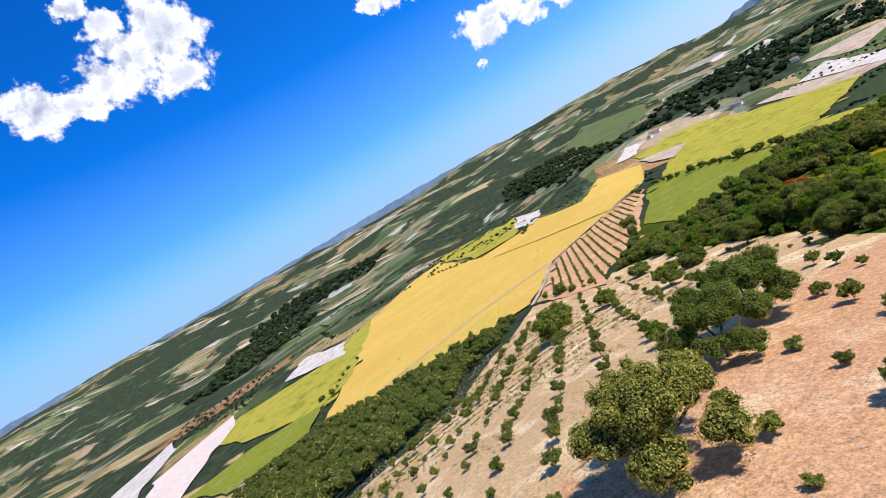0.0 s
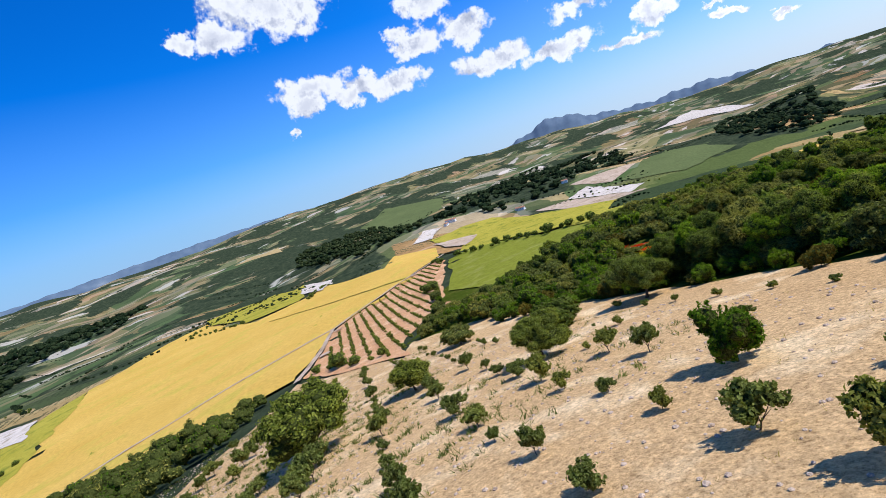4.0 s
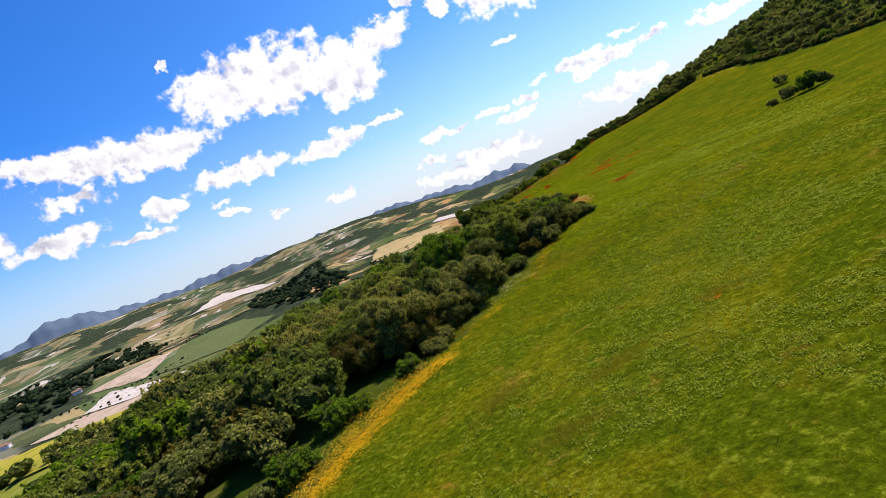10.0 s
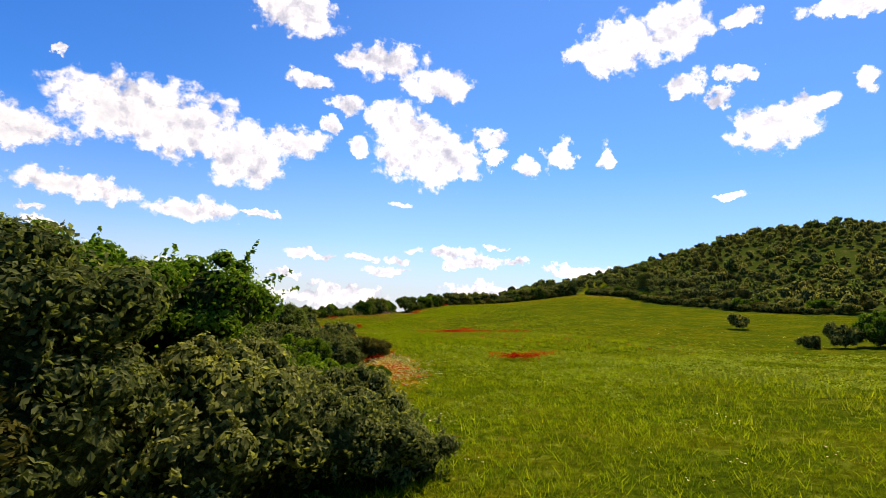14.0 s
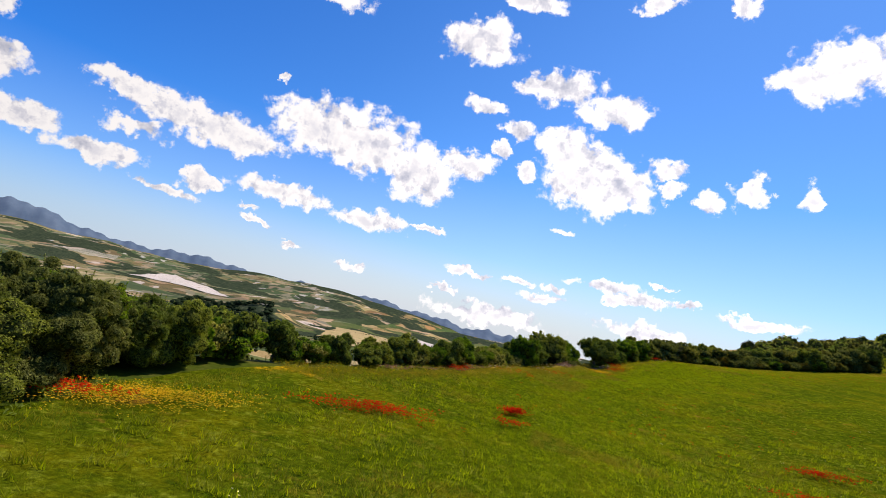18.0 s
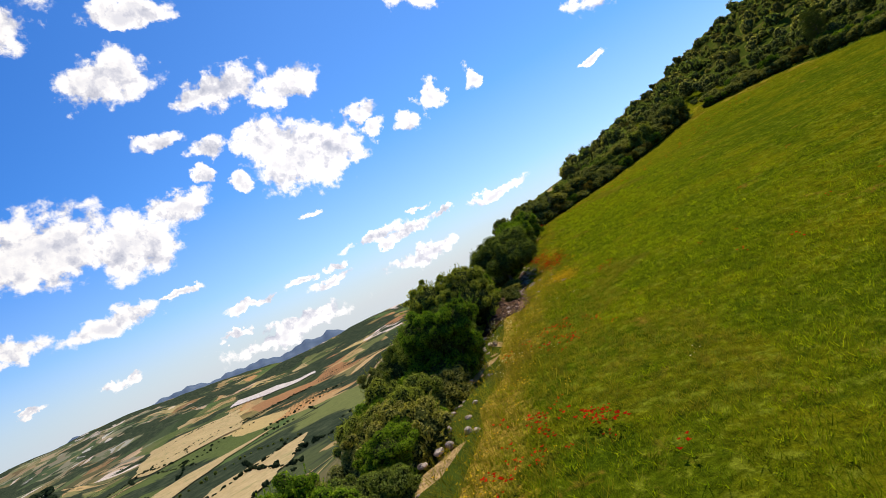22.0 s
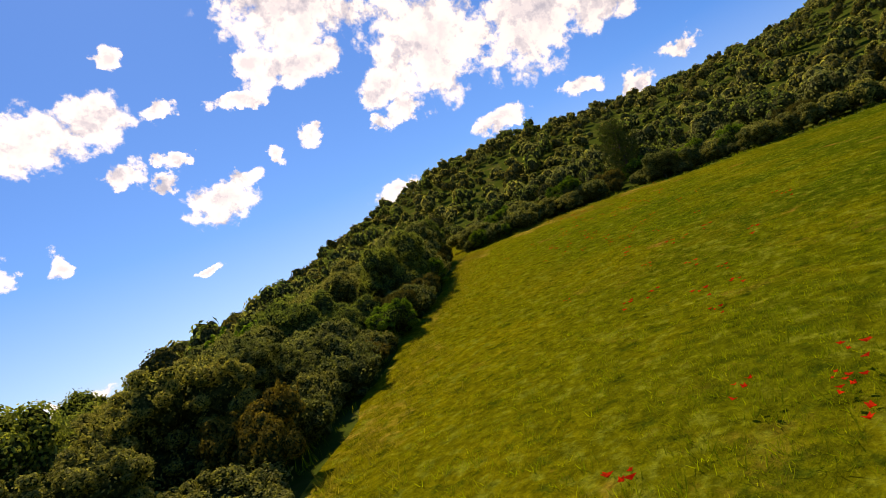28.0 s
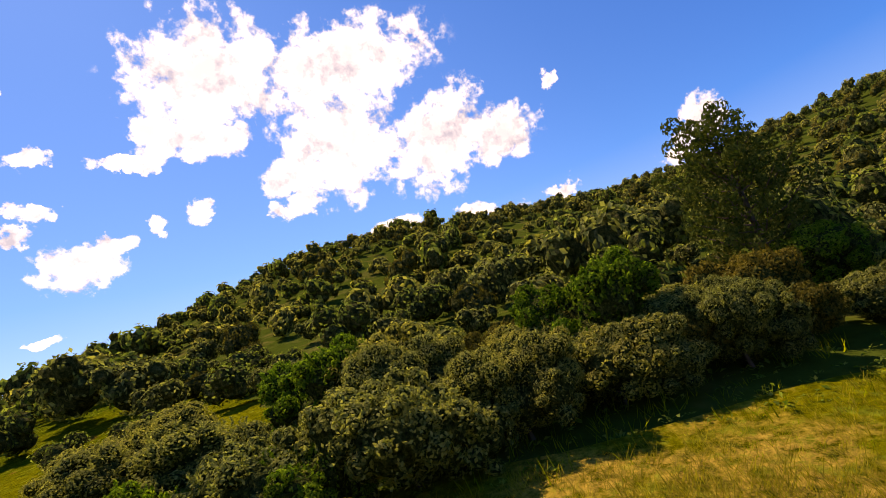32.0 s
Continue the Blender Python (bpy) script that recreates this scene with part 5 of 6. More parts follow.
plant("thicket", 89.6, 105.2, 1.02, turn=0.4, tall=1.15)
plant("thicket2", 85.4, 103.8, 0.98, turn=2.0, tall=1.12)
plant("oak3", 80.5, 103, 0.6)
plant("bush2", 58.9, 94.8, 1.15, tall=1.0)
plant("bush3", 56.8, 96.4, 1.0, tall=0.9)
for kind, x, y, s in (("oak2", 63, 98.5, 0.72), ("oak3", 67, 100.5, 0.7), ("oak3", 71, 102.5, 0.7), ("oak2", 66, 104, 0.66), ("oak3", 60.5, 99.2, 0.64), ("oak3", 75, 104.5, 0.7), ("oak2", 70, 107, 0.68), ("oak3", 79, 106, 0.76), ("oak2", 75, 109, 0.74)):
    plant(kind, x, y, s, tall=1.0)
for x, y, s in ((40.4, 87.0, 0.9), (38.2, 85.2, 0.82), (35.6, 84.6, 0.72)):
    plant("thicket2", x, y, s, tall=1.0)
plant("dead", 36.5, 84.2, 1.4)
plant("dead", 33, 86.5, 1.3)
for kind, x, y, s in (("oak3", 97.8, 101.2, 0.55), ("bush2", 96.8, 98.8, 0.9), ("bush", 95.6, 100.4, 0.7), ("oak3", 99.8, 104.2, 0.55), ("bush2", 95.6, 101.6, 0.6)):
    plant(kind, x, y, s)
plant("pine", 109, 84.2, 0.86, tall=1.16)
for kind, x, y, s in (("bush2", 98.2, 95.8, 1.05), ("bush", 97.2, 97.8, 0.7), ("oak3", 100.0, 93.6, 0.42), ("bush2", 101.2, 91.4, 0.85), ("bush3", 102.2, 89.6, 0.75)):
    plant(kind, x, y, s, tall=1.0)
plant("bush3", -6, -79, 1.3, tall=1.0)
plant("bush3", -9, -86, 1.2, tall=1.0)
for kind, x, y, s in (("oak3", -3.5, -82.5, 0.8), ("oak3", -6.5, -87, 0.75), ("bush2", 0, -80.5, 1.2), ("bush3", -2.2, -84.5, 1.15), ("bush", 1.4, -77.5, 0.9), ("bush2", -4.5, -89, 1.0), ("oak3", -3, -55, 0.62), ("bush2", 1.5, -49.5, 0.9), ("bush3", 2.6, -51.5, 0.6), ("oak2", -6, -62, 0.98), ("oak2", -9, -69, 1.15), ("bush", 0.6, -66.5, 0.5), ("oak2", -9, -60, 0.92), ("oak3", -2, -48, 0.55), ("bush2", -3, -59, 1.0), ("bush", -4, -66, 0.9), ("bush2", -0.8, -58, 0.8), ("bush", -1.2, -61, 0.75), ("bush2", -2.6, -63.5, 0.9), ("bush", -0.6, -55, 0.8), ("bush3", -3, -69.5, 0.9), ("bush", 1.6, -64.6, 0.38), ("bush", 2.4, -62.6, 0.3), ("bush2", 1.2, -60.6, 1.0), ("bush", 0.0, -64.3, 0.85), ("bush2", 2.0, -57.4, 0.85), ("bush3", 3.7, -57.5, 0.7), ("bush", 3.5, -66.2, 0.42), ("bush2", -1.6, -62.4, 1.15), ("oak2", -3.4, -66.8, 0.6), ("bush2", 2.4, -79.0, 0.95)):
    plant(kind, x, y, s, tall=1.0)
# bushes alone in the meadow
for x, y, s in ((49.5, -43.4, 0.6), (52.4, -44.8, 0.95), (55.6, -45.8, 1.2), (58.0, -46.4, 0.9), (69, -11, 1.0)):
    plant("bush2" if s < 1.2 else "bush", x, y, s)

# low growth that closes the hedge down to the ground, and between the grove and the olives
for x, y, a in along(EDGE[10:14] + EDGE[17:18], 2.1) + along(EDGE[17:19], 2.4):
    off = rng.uniform(2.2, 4.6)
    hedge_tree(rng.choice(["bush", "bush2", "bush"]), x - off * math.sin(a), y + off * math.cos(a), rng.uniform(0.75, 1.15) * (0.72 if 3 < y < 30 else 1.0))
for x, y, a in along([(-36, -180), (-12, -181), (4, -180), (22, -183), (34, -187), (56, -198), (84, -205), (112, -204)], 2.3):
    off = rng.uniform(-2.5, 4.5)
    big = x > 20 and rng.random() < 0.6
    plant(rng.choice(["oak2", "bright", "oak3"]) if big else rng.choice(["bush", "bush2", "bush3", "bush"]), x - off * math.sin(a), y + off * math.cos(a) + (4 if big else 0), rng.uniform(0.7, 1.0))

# the foot of the wooded hill
for n, (x, y, a) in enumerate(along(HILLFOOT[1:10], 2.3)):
    off = rng.uniform(2.0, 4.0)
    kind = rng.choice(["oak3", "oak3", "bush2", "oak3", "bush3", "bush2"])
    plant(kind, x - off * math.sin(a), y + off * math.cos(a), rng.uniform(0.36, 0.52) * (1.6 if "bush" in kind else 1.0))
    off = rng.uniform(4, 8)
    plant(rng.choice(["bush2", "bush2", "bush3", "bush"]), x - off * math.sin(a), y + off * math.cos(a), rng.uniform(0.8, 1.25))

# the wood on the hill, in three tones of green
HILL = [(60, 108), (104, 122), (110, 106), (107, 97), (108, 86), (109, 70), (115, 40), (127, 10), (121, -30), (117, -70), (109, -120), (130, -160), (230, -130), (330, -60), (345, 90), (320, 230),
        (180, 265), (100, 170)]
hill_spots = [(x, y, 0.6 + 0.85 * rng.random() ** 2, rng.uniform(0, 6.28), 1.5 if x > 150 and rng.random() < 0.06 else rng.uniform(0.75, 1.35)) for x, y in scatter(HILL, 3.2, rng, 11000)]
# its front, seen close by, is built of finer sprays
front = [s for s in hill_spots if s[0] < 138 and 52 < s[1] < 128]
rest = [s for s in hill_spots if not (s[0] < 138 and 52 < s[1] < 128)]
for tone, mat in enumerate((GREY, OAK, BROWN, GREY)):
    pick = ((0, 1, 2), (3, 4), (5,), (6,))[tone]
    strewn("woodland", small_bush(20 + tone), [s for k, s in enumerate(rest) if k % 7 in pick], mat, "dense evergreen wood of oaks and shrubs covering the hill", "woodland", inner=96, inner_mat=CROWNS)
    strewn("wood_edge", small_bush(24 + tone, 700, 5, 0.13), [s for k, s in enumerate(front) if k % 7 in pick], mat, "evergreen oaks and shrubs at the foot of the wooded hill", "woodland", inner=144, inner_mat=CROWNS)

# the far side of the grove, the field hedges and trees of the valley
far_spots = []
for line, step in (([(-222, -88), (-234, -90)], 4.0), ([(-150, -135), (-134, -144)], 3.5), ([(-545, -180), (-690, -236)], 9.0), ([(-190, -352), (-270, -352), (-330, -345)], 14.0), ([(-178, -380), (-180, -366)], 4.0), ([(-275, -360), (-285, -356)], 3.0), ([(-640, -402), (-690, -424), (-690, -490)], 9.0), ([(-100, -205), (-60, -197)], 9.0), ([(-222, -80), (-150, -78), (-70, -84)], 7.0),
                   ([(-58, -64), (-40, -42), (-20, -30)], 4.0), ([(-640, -30), (-540, -100), (-470, -118)], 8.0),
                   ([(-700, 440), (-600, 520), (-500, 500)], 14.0), ([(-200, 640), (-120, 700), (-60, 640)], 10.0), ([(-330, 600), (-230, 520), (-150, 480)], 12.0), ([(-700, -240), (-900, -150)], 10.0)):
    for x, y, a in along(line, step):
        far_spots.append((x + rng.uniform(-3, 3), y + rng.uniform(-3, 3), rng.uniform(0.7, 1.5), rng.uniform(0, 6.28), rng.uniform(0.8, 1.2)))
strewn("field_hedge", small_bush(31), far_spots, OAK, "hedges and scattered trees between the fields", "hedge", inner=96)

# rows of olives in the reddish plot
PLOT = [(-50, -197), (-66, -188), (-130, -142), (-171, -124), (-220, -90), (-236, -88), (-224, -110), (-208, -138), (-196, -159), (-184, -173), (-139, -192), (-102, -208)]
row_spots = []
for u, v in product(range(-50, 50), range(-20, 30)):
    x, y = -130 + 2.5 * u * 0.962 + 4.1 * v * 0.272, -155.8 - 2.5 * u * 0.272 + 4.1 * v * 0.962
    if inside(PLOT, np.array(x), np.array(y)):
        if rng.random() < 0.88:
            row_spots.append((x + rng.uniform(-0.4, 0.4), y + rng.uniform(-0.2, 0.2), rng.uniform(0.28, 0.42), rng.uniform(0, 6.28), rng.uniform(0.9, 1.2)))
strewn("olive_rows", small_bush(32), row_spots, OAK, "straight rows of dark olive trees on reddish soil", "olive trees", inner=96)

# trees along the reddish plot's upper side
for x, y, a in along([(-58, -184), (-88, -166), (-118, -149)], 3.2):
    off = rng.uniform(-1.5, 3.0)
    plant(rng.choice(["oak3", "bush2", "oak2", "bush"]), x - off * math.sin(a), y + off * math.cos(a), rng.uniform(0.6, 0.9))

# young olives in the pale plot
NURSERY = [(58, -204), (34, -190), (6, -188), (-30, -190), (-60, -204), (-74, -220), (-34, -242), (2, -255), (14, -272), (20, -292), (110, -290), (120, -240), (100, -210)]
OAKS = ((70, -230), (75, -226), (84, -242), (2, -229), (15, -206), (-3, -214), (-24, -194), (7, -185), (49, -195), (54, -228), (42, -213), (5, -194.5))
for u, v in product(range(-34, 30), range(-16, 12)):
    x, y = 57.5 + 5.5 * u - 2.2 * v + rng.uniform(-0.5, 0.5), -222.7 - 1.5 * u + 7.4 * v + rng.uniform(-0.5, 0.5)
    if inside(NURSERY, np.array(x), np.array(y)) and rng.random() < 0.88 and all(math.hypot(x - a, y - b) > 4.5 for a, b in OAKS):
        plant("sapling", x, y, rng.uniform(0.45, 1.1) * (1.3 if x < 30 and y < -222 else 0.6 if y > -206 else 1.0))

# the broad dark hedge between the wheat and the olives
HEDGE = [(-175, -399), (-184, -345), (-150, -300), (-128, -272), (-106, -250), (-96, -224), (-62, -238), (-36, -251), (-6, -262), (2, -272), (-12, -305), (-100, -385)]
hedge_spots = [(x, y, rng.uniform(0.75, 1.1), rng.uniform(0, 6.28), rng.uniform(0.8, 1.2)) for x, y in scatter(HEDGE, 4.8, rng, 6000)]
for tone, mat in enumerate((OAK, GREY, BRIGHT)):
    r = np.random.default_rng(70 + tone)
    lobes = lobes_of(r, 7.0, 6.0, 7, 0.0)
    masses = clumps(lobes, 26, r, 0.5, 0.9)
    shell = joined(core(lobes, None, r, rows=5, cols=7, shrink=0.84), core(masses, None, r, rows=3, cols=5, shrink=0.72))
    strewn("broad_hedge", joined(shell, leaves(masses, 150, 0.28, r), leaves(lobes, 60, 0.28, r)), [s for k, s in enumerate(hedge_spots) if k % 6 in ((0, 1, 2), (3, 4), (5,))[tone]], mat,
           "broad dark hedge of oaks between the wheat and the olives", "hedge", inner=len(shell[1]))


# woods of the valley: clumps of trees on the slopes
def far_wood(outline, gap, size, mat, seed):
    spots = [(x, y, size * rng.uniform(0.6, 1.4), rng.uniform(0, 6.28), rng.uniform(0.6, 1.0)) for x, y in scatter(ragged(outline, 60, 40), gap, rng, 1500)]
    r = np.random.default_rng(seed)
    lobes = lobes_of(r, 4.6, 3.2, 4, 0.0)
    strewn("valley_wood", joined(core(lobes, None, r, rows=4, cols=6, shrink=0.9), leaves(lobes, 9, 0.7, r)), spots, mat, "dark evergreen wood on a valley slope", "woodland", 1.0)


far_wood([(-1516, 127), (-1900, 200), (-2300, 400), (-2285, 640), (-1500, 420), (-1057, 276), (-995, 213), (-1043, 114)], 17, 5.0, FARWOOD, 61)
far_wood([(-1500, 620), (-2000, 1100), (-2300, 1800), (-1376, 1441), (-1081, 1080), (-913, 660), (-904, 432), (-967, 374), (-1200, 420)], 22, 6.0, FARWOOD, 62)
far_wood([(-640, 960), (-989, 1481), (-1060, 1900), (-760, 1700), (-560, 1300), (-420, 1000), (-460, 760)], 18, 5.5, FARWOOD, 63)
far_wood([(-1387, -1062), (-1944, -1026), (-1936, -803), (-1519, -571), (-1106, -699), (-1038, -817)], 19, 5.5, FARWOOD, 64)
far_wood([(-2165, -1018), (-2664, -873), (-2792, -461), (-2706, -342), (-1830, -400), (-1755, -597), (-1631, -768)], 28, 8.0, FARWOOD, 65)
far_wood([(-505, -523), (-664, -672), (-865, -740), (-707, -514), (-688, -489), (-501, -453)], 8.5, 1.1, FARWOOD, 66)
far_wood([(-640, -110), (-760, -20), (-900, 60), (-860, 110), (-640, 10), (-500, -80)], 9, 1.0, FARWOOD, 67)


# hedgerows and single trees between the fields of the valley
row_rng = random.Random(77)
bits = []
for k in range(130):
    a, d = radians(row_rng.uniform(-118, 6)), row_rng.uniform(420, 2100)
    x, y, turn = 60 + d * math.sin(a), d * math.cos(a) - 60, row_rng.choice([0.3, 1.87, 0.9, 2.4]) + row_rng.uniform(-0.2, 0.2)
    long = row_rng.uniform(40, 230)
    for q in np.arange(0, long, row_rng.choice([6, 8, 13])):
        bits.append((x + q * math.cos(turn) + row_rng.uniform(-2, 2), y + q * math.sin(turn) + row_rng.uniform(-2, 2), row_rng.uniform(0.7, 1.7), row_rng.uniform(0, 6.28), row_rng.uniform(0.7, 1.2)))
bits = [b for b in bits if not inside([(-868, 231), (-836, 381), (-493, 370), (-215, 0), (-240, -30), (-560, 110)], np.array(b[0]), np.array(b[1])) and not inside([(-230, -86), (-790, 205), (-873, 151), (-515, -118), (-494, -178), (-837, -207), (-582, -340), (-194, -344), (-103, -215), (-195, -191)], np.array(b[0]), np.array(b[1]))]
r = np.random.default_rng(78)
lobes = lobes_of(r, 4.6, 3.8, 3, 0.0)
strewn("hedgerow", joined(core(lobes, None, r, rows=3, cols=5, shrink=0.95), leaves(lobes, 6, 0.7, r)), bits, FARWOOD, "dark hedgerows and single trees between the valley's fields", "hedge", 0.6)
# ---------------------------------------------------------------- grass, flowers and stones


def tuft(seed, blades, tall, wide, lean=0.5):
    """A tuft of bent grass blades."""
    r = np.random.default_rng(seed)
    verts, faces = [], []
    for k in range(blades):
        a, b = r.uniform(0, 6.283), r.uniform(0, 6.283)
        px, py = r.uniform(-0.16, 0.16, 2)
        h, w, l = tall * r.uniform(0.6, 1.2), wide * r.uniform(0.7, 1.3), lean * r.uniform(0.2, 1.0)
        dx, dy, n = math.cos(a) * w, math.sin(a) * w, len(verts)
        bx, by = math.cos(b) * l * h, math.sin(b) * l * h
        verts += [(px - dx, py - dy, 0), (px + dx, py + dy, 0), (px + bx + dx * 0.3, py + by + dy * 0.3, h), (px + bx - dx * 0.3, py + by - dy * 0.3, h)]
        faces += [(n, n + 1, n + 2, n + 3)]
    return np.array(verts), np.array(faces)


def bloom(seed, heads, size, tall):
    """A few open flowers on their heights: small upturned cups."""
    r = np.random.default_rng(seed)
    verts, faces = [], []
    for k in range(heads):
        px, py, h, s = *r.uniform(-0.25, 0.25, 2), tall * r.uniform(0.7, 1.15), size * r.uniform(0.7, 1.2)
        for q in range(2):
            a, n = r.uniform(0, 6.283), len(verts)
            dx, dy = math.cos(a) * s, math.sin(a) * s
            verts += [(px - dx, py - dy, h + s * 0.5), (px - dy * 0.5, py + dx * 0.5, h), (px + dx, py + dy, h + s * 0.5), (px + dy * 0.5, py - dx * 0.5, h + s * 0.1)]
            faces += [(n, n + 1, n + 2, n + 3)]
    return np.array(verts), np.array(faces)


grs = np.random.default_rng(11)
# stretches of the meadow that are crossed low: middle line, half width, tufts
LANES = (([(-14, -112), (2, -84), (14, -60), (8, -25), (6, 0), (12, 25), (24, 45), (40, 72), (62, 82), (96, 90)], 13, 84000), ([(-4, -140), (20, -90), (30, -30), (40, 20), (75, 60)], 28, 20000))
grass_spots = []
for line, half, count in LANES:
    base = np.array(along(line, 1.0))
    pick = base[grs.integers(0, len(base), count)]
    x, y = pick[:, 0] + grs.normal(size=count) * half * 0.5, pick[:, 1] + grs.normal(size=count) * half * 0.5
    ok = inside(MEADOW, x, y)
    grass_spots.append(np.c_[x, y, grs.uniform(0.55, 1.3, count), grs.uniform(0, 6.283, count), grs.uniform(0.6, 1.3, count)][ok])
grass_spots = np.concatenate(grass_spots)
grass_spots[:, 2] *= 1 - 0.5 * smooth(34, 60, grass_spots[:, 0])
grass_spots = grass_spots[~inside(STONY, grass_spots[:, 0], grass_spots[:, 1])]
dry = vnoise(grass_spots[:, 0] / 9, grass_spots[:, 1] / 9 + 40) + 0.5 * vnoise(grass_spots[:, 0] / 3, grass_spots[:, 1] / 3)
strewn("tall_grass", tuft(1, 10, 0.18, 0.0085, 1.25), grass_spots[dry < 0.55], GRASS, "tall green meadow grass bending in the wind", "grass", -0.12)
strewn("dry_grass", tuft(2, 8, 0.18, 0.008, 1.2), grass_spots[dry >= 0.55], STRAW, "dry yellow grass among the green", "grass", -0.12)


line = np.array(along(LANES[0][0], 1.0))
pick = line[grs.integers(0, len(line), 60000)]
off = grs.choice([-1.0, 1.0], 60000) * grs.uniform(4, 24, 60000)
cx, cy = pick[:, 0] - off * np.sin(pick[:, 2]), pick[:, 1] + off * np.cos(pick[:, 2])
ok = inside(MEADOW, cx, cy) & ~inside(STONY, cx, cy) & (vnoise(cx / 1.3, cy / 1.3 + 7) + 0.4 * vnoise(cx / 5, cy / 5) > -0.05) & (cx < 34) & ((cy < 18) | (cy > 52))
clump_spots = np.c_[cx, cy, grs.uniform(0.7, 1.4, 60000), grs.uniform(0, 6.283, 60000), grs.uniform(0.7, 1.3, 60000)][ok]
strewn("grass_clumps", tuft(21, 7, 0.22, 0.015, 1.3), clump_spots[: len(clump_spots) * 3 // 5], GRASS, "clumps of long green grass in the meadow", "grass", -0.12)
strewn("seeding_grass", tuft(22, 5, 0.30, 0.014, 1.1), clump_spots[len(clump_spots) * 3 // 5 :], SEEDING, "pale yellow-green seed heads standing over the grass", "grass", -0.12)


def rosette(seed, n, reach):
    """Broad low leaves of a meadow weed."""
    r = np.random.default_rng(seed)
    verts, faces = [], []
    for k in range(n):
        a, q, b = r.uniform(0, 6.283), reach * r.uniform(0.6, 1.2), len(verts)
        px, py = r.uniform(-0.12, 0.12, 2)
        c, s, h = math.cos(a), math.sin(a), r.uniform(0.04, 0.12)
        verts += [(px, py, h * 0.6), (px + q * (0.5 * c - 0.24 * s), py + q * (0.5 * s + 0.24 * c), h), (px + q * c, py + q * s, h * r.uniform(0.6, 1.3)), (px + q * (0.5 * c + 0.24 * s), py + q * (0.5 * s - 0.24 * c), h * 0.95)]
        faces += [(b, b + 1, b + 2, b + 3)]
    return np.array(verts), np.array(faces)


base = np.array(along([(0, -158), (8, -130), (16, -100), (22, -70), (20, -40), (14, 0), (20, 30)], 1.0))
pick = base[grs.integers(0, len(base), 56000)]
wx, wy = pick[:, 0] + grs.normal(size=56000) * 11, pick[:, 1] + grs.normal(size=56000) * 9
ok = inside(MEADOW, wx, wy) & (vnoise(wx / 6, wy / 6 + 11) + 0.6 * vnoise(wx / 2.1, wy / 2.1) > 0.05 + 1.1 * smooth(-60, -5, wy))
strewn("meadow_weeds", rosette(9, 8, 0.095), np.c_[wx, wy, grs.uniform(0.7, 1.5, 56000), grs.uniform(0, 6.283, 56000), grs.uniform(0.7, 1.2, 56000)][ok], WEED, "low broad-leaved weeds among the meadow grass", "weeds", -0.12)


def flowers(name, mat, spots, label, size, tall, seed):
    strewn(name, bloom(seed, 4, size, tall), spots, mat, label, "flowers", -0.12)


def patches(*rows):
    """Spots in drifts: middle, long and short half axis, turn in degrees, count."""
    got = []
    for x, y, a, b, turn, n in rows:
        t = radians(turn)
        u, v = grs.normal(size=n) * a * 0.6, grs.normal(size=n) * b * 0.6
        px, py = x + u * math.cos(t) - v * math.sin(t), y + u * math.sin(t) + v * math.cos(t)
        got += [(p, q, grs.uniform(0.7, 1.3), grs.uniform(0, 6.28), grs.uniform(0.8, 1.2)) for p, q in zip(px, py)]
    return got


flowers("poppies", POPPY, patches((17.4, -20, 4, 1.2, 20, 420), (-4.1, -2.5, 3.0, 0.7, 35, 260), (-13.4, -12.2, 1.6, 0.6, 40, 120), (20.7, -0.5, 2.2, 0.9, -10, 240), (24.2, 7.6, 1.2, 0.6, 0, 80), (3.9, 3.4, 1.0, 0.5, 30, 50), (27, -14, 3, 1, 20, 200), (13.5, -56, 1.4, 0.6, 10, 130), (16, -54, 1.0, 0.5, 10, 50), (4.0, -56, 1.0, 2.6, -10, 220), (4.4, -63, 1.2, 3, 0, 110), (14, -56, 1.2, 0.5, 10, 60),
                                  (-38.8, -131.6, 1.4, 1.0, 10, 320), (-32.8, -132, 2.0, 1.0, 10, 420), (-25.4, -137.8, 1.3, 1.5, 40, 320), (-13, -147.5, 3, 1.5, 20, 60), (4.2, 7.4, 0.7, 0.4, 10, 150), (4.6, 8.2, 0.9, 0.7, 10, 40), (5.0, 26.5, 2.2, 1.4, 60, 24), (6.2, 25.6, 0.6, 0.4, 60, 14), (25, 7, 1.5, 0.7, 0, 60), (10, 34, 2.2, 1.5, 50, 30), (21, 54, 2, 1.2, 60, 110), (22, 58, 1.5, 1, 60, 60),
                                  (17.7, 41.2, 0.5, 0.3, 20, 7), (29, 72, 2.5, 0.7, 55, 90), (34, 79, 1.2, 0.6, 50, 50), (-1, 21, 1.4, 0.6, 60, 60), (-2, -2, 2, 1, 0, 30), (20, -40, 14, 10, 0, 60), (50, 78, 18, 4, 10, 60), (80, 86, 14, 4, 5, 50), (20, 20, 16, 10, 50, 60)),
        "red poppies in drifts among the grass", 0.06, 0.36, 3)
edge_yellow = [(x + grs.normal() * 0.7 + 0.9 * math.sin(a), y + grs.normal() * 0.7 - 0.9 * math.cos(a), grs.uniform(0.7, 1.3), grs.uniform(0, 6.28), 1.0) for x, y, a in along(EDGE[1:8], 0.06) if float(vnoise(np.array(x / 5), np.array(y / 5))) > -0.1]
edge_yellow += [(x + grs.normal() * 1.1, y + grs.normal() * 1.1, grs.uniform(0.8, 1.4), grs.uniform(0, 6.28), 1.0) for x, y, a in along(RIM, 0.014)]
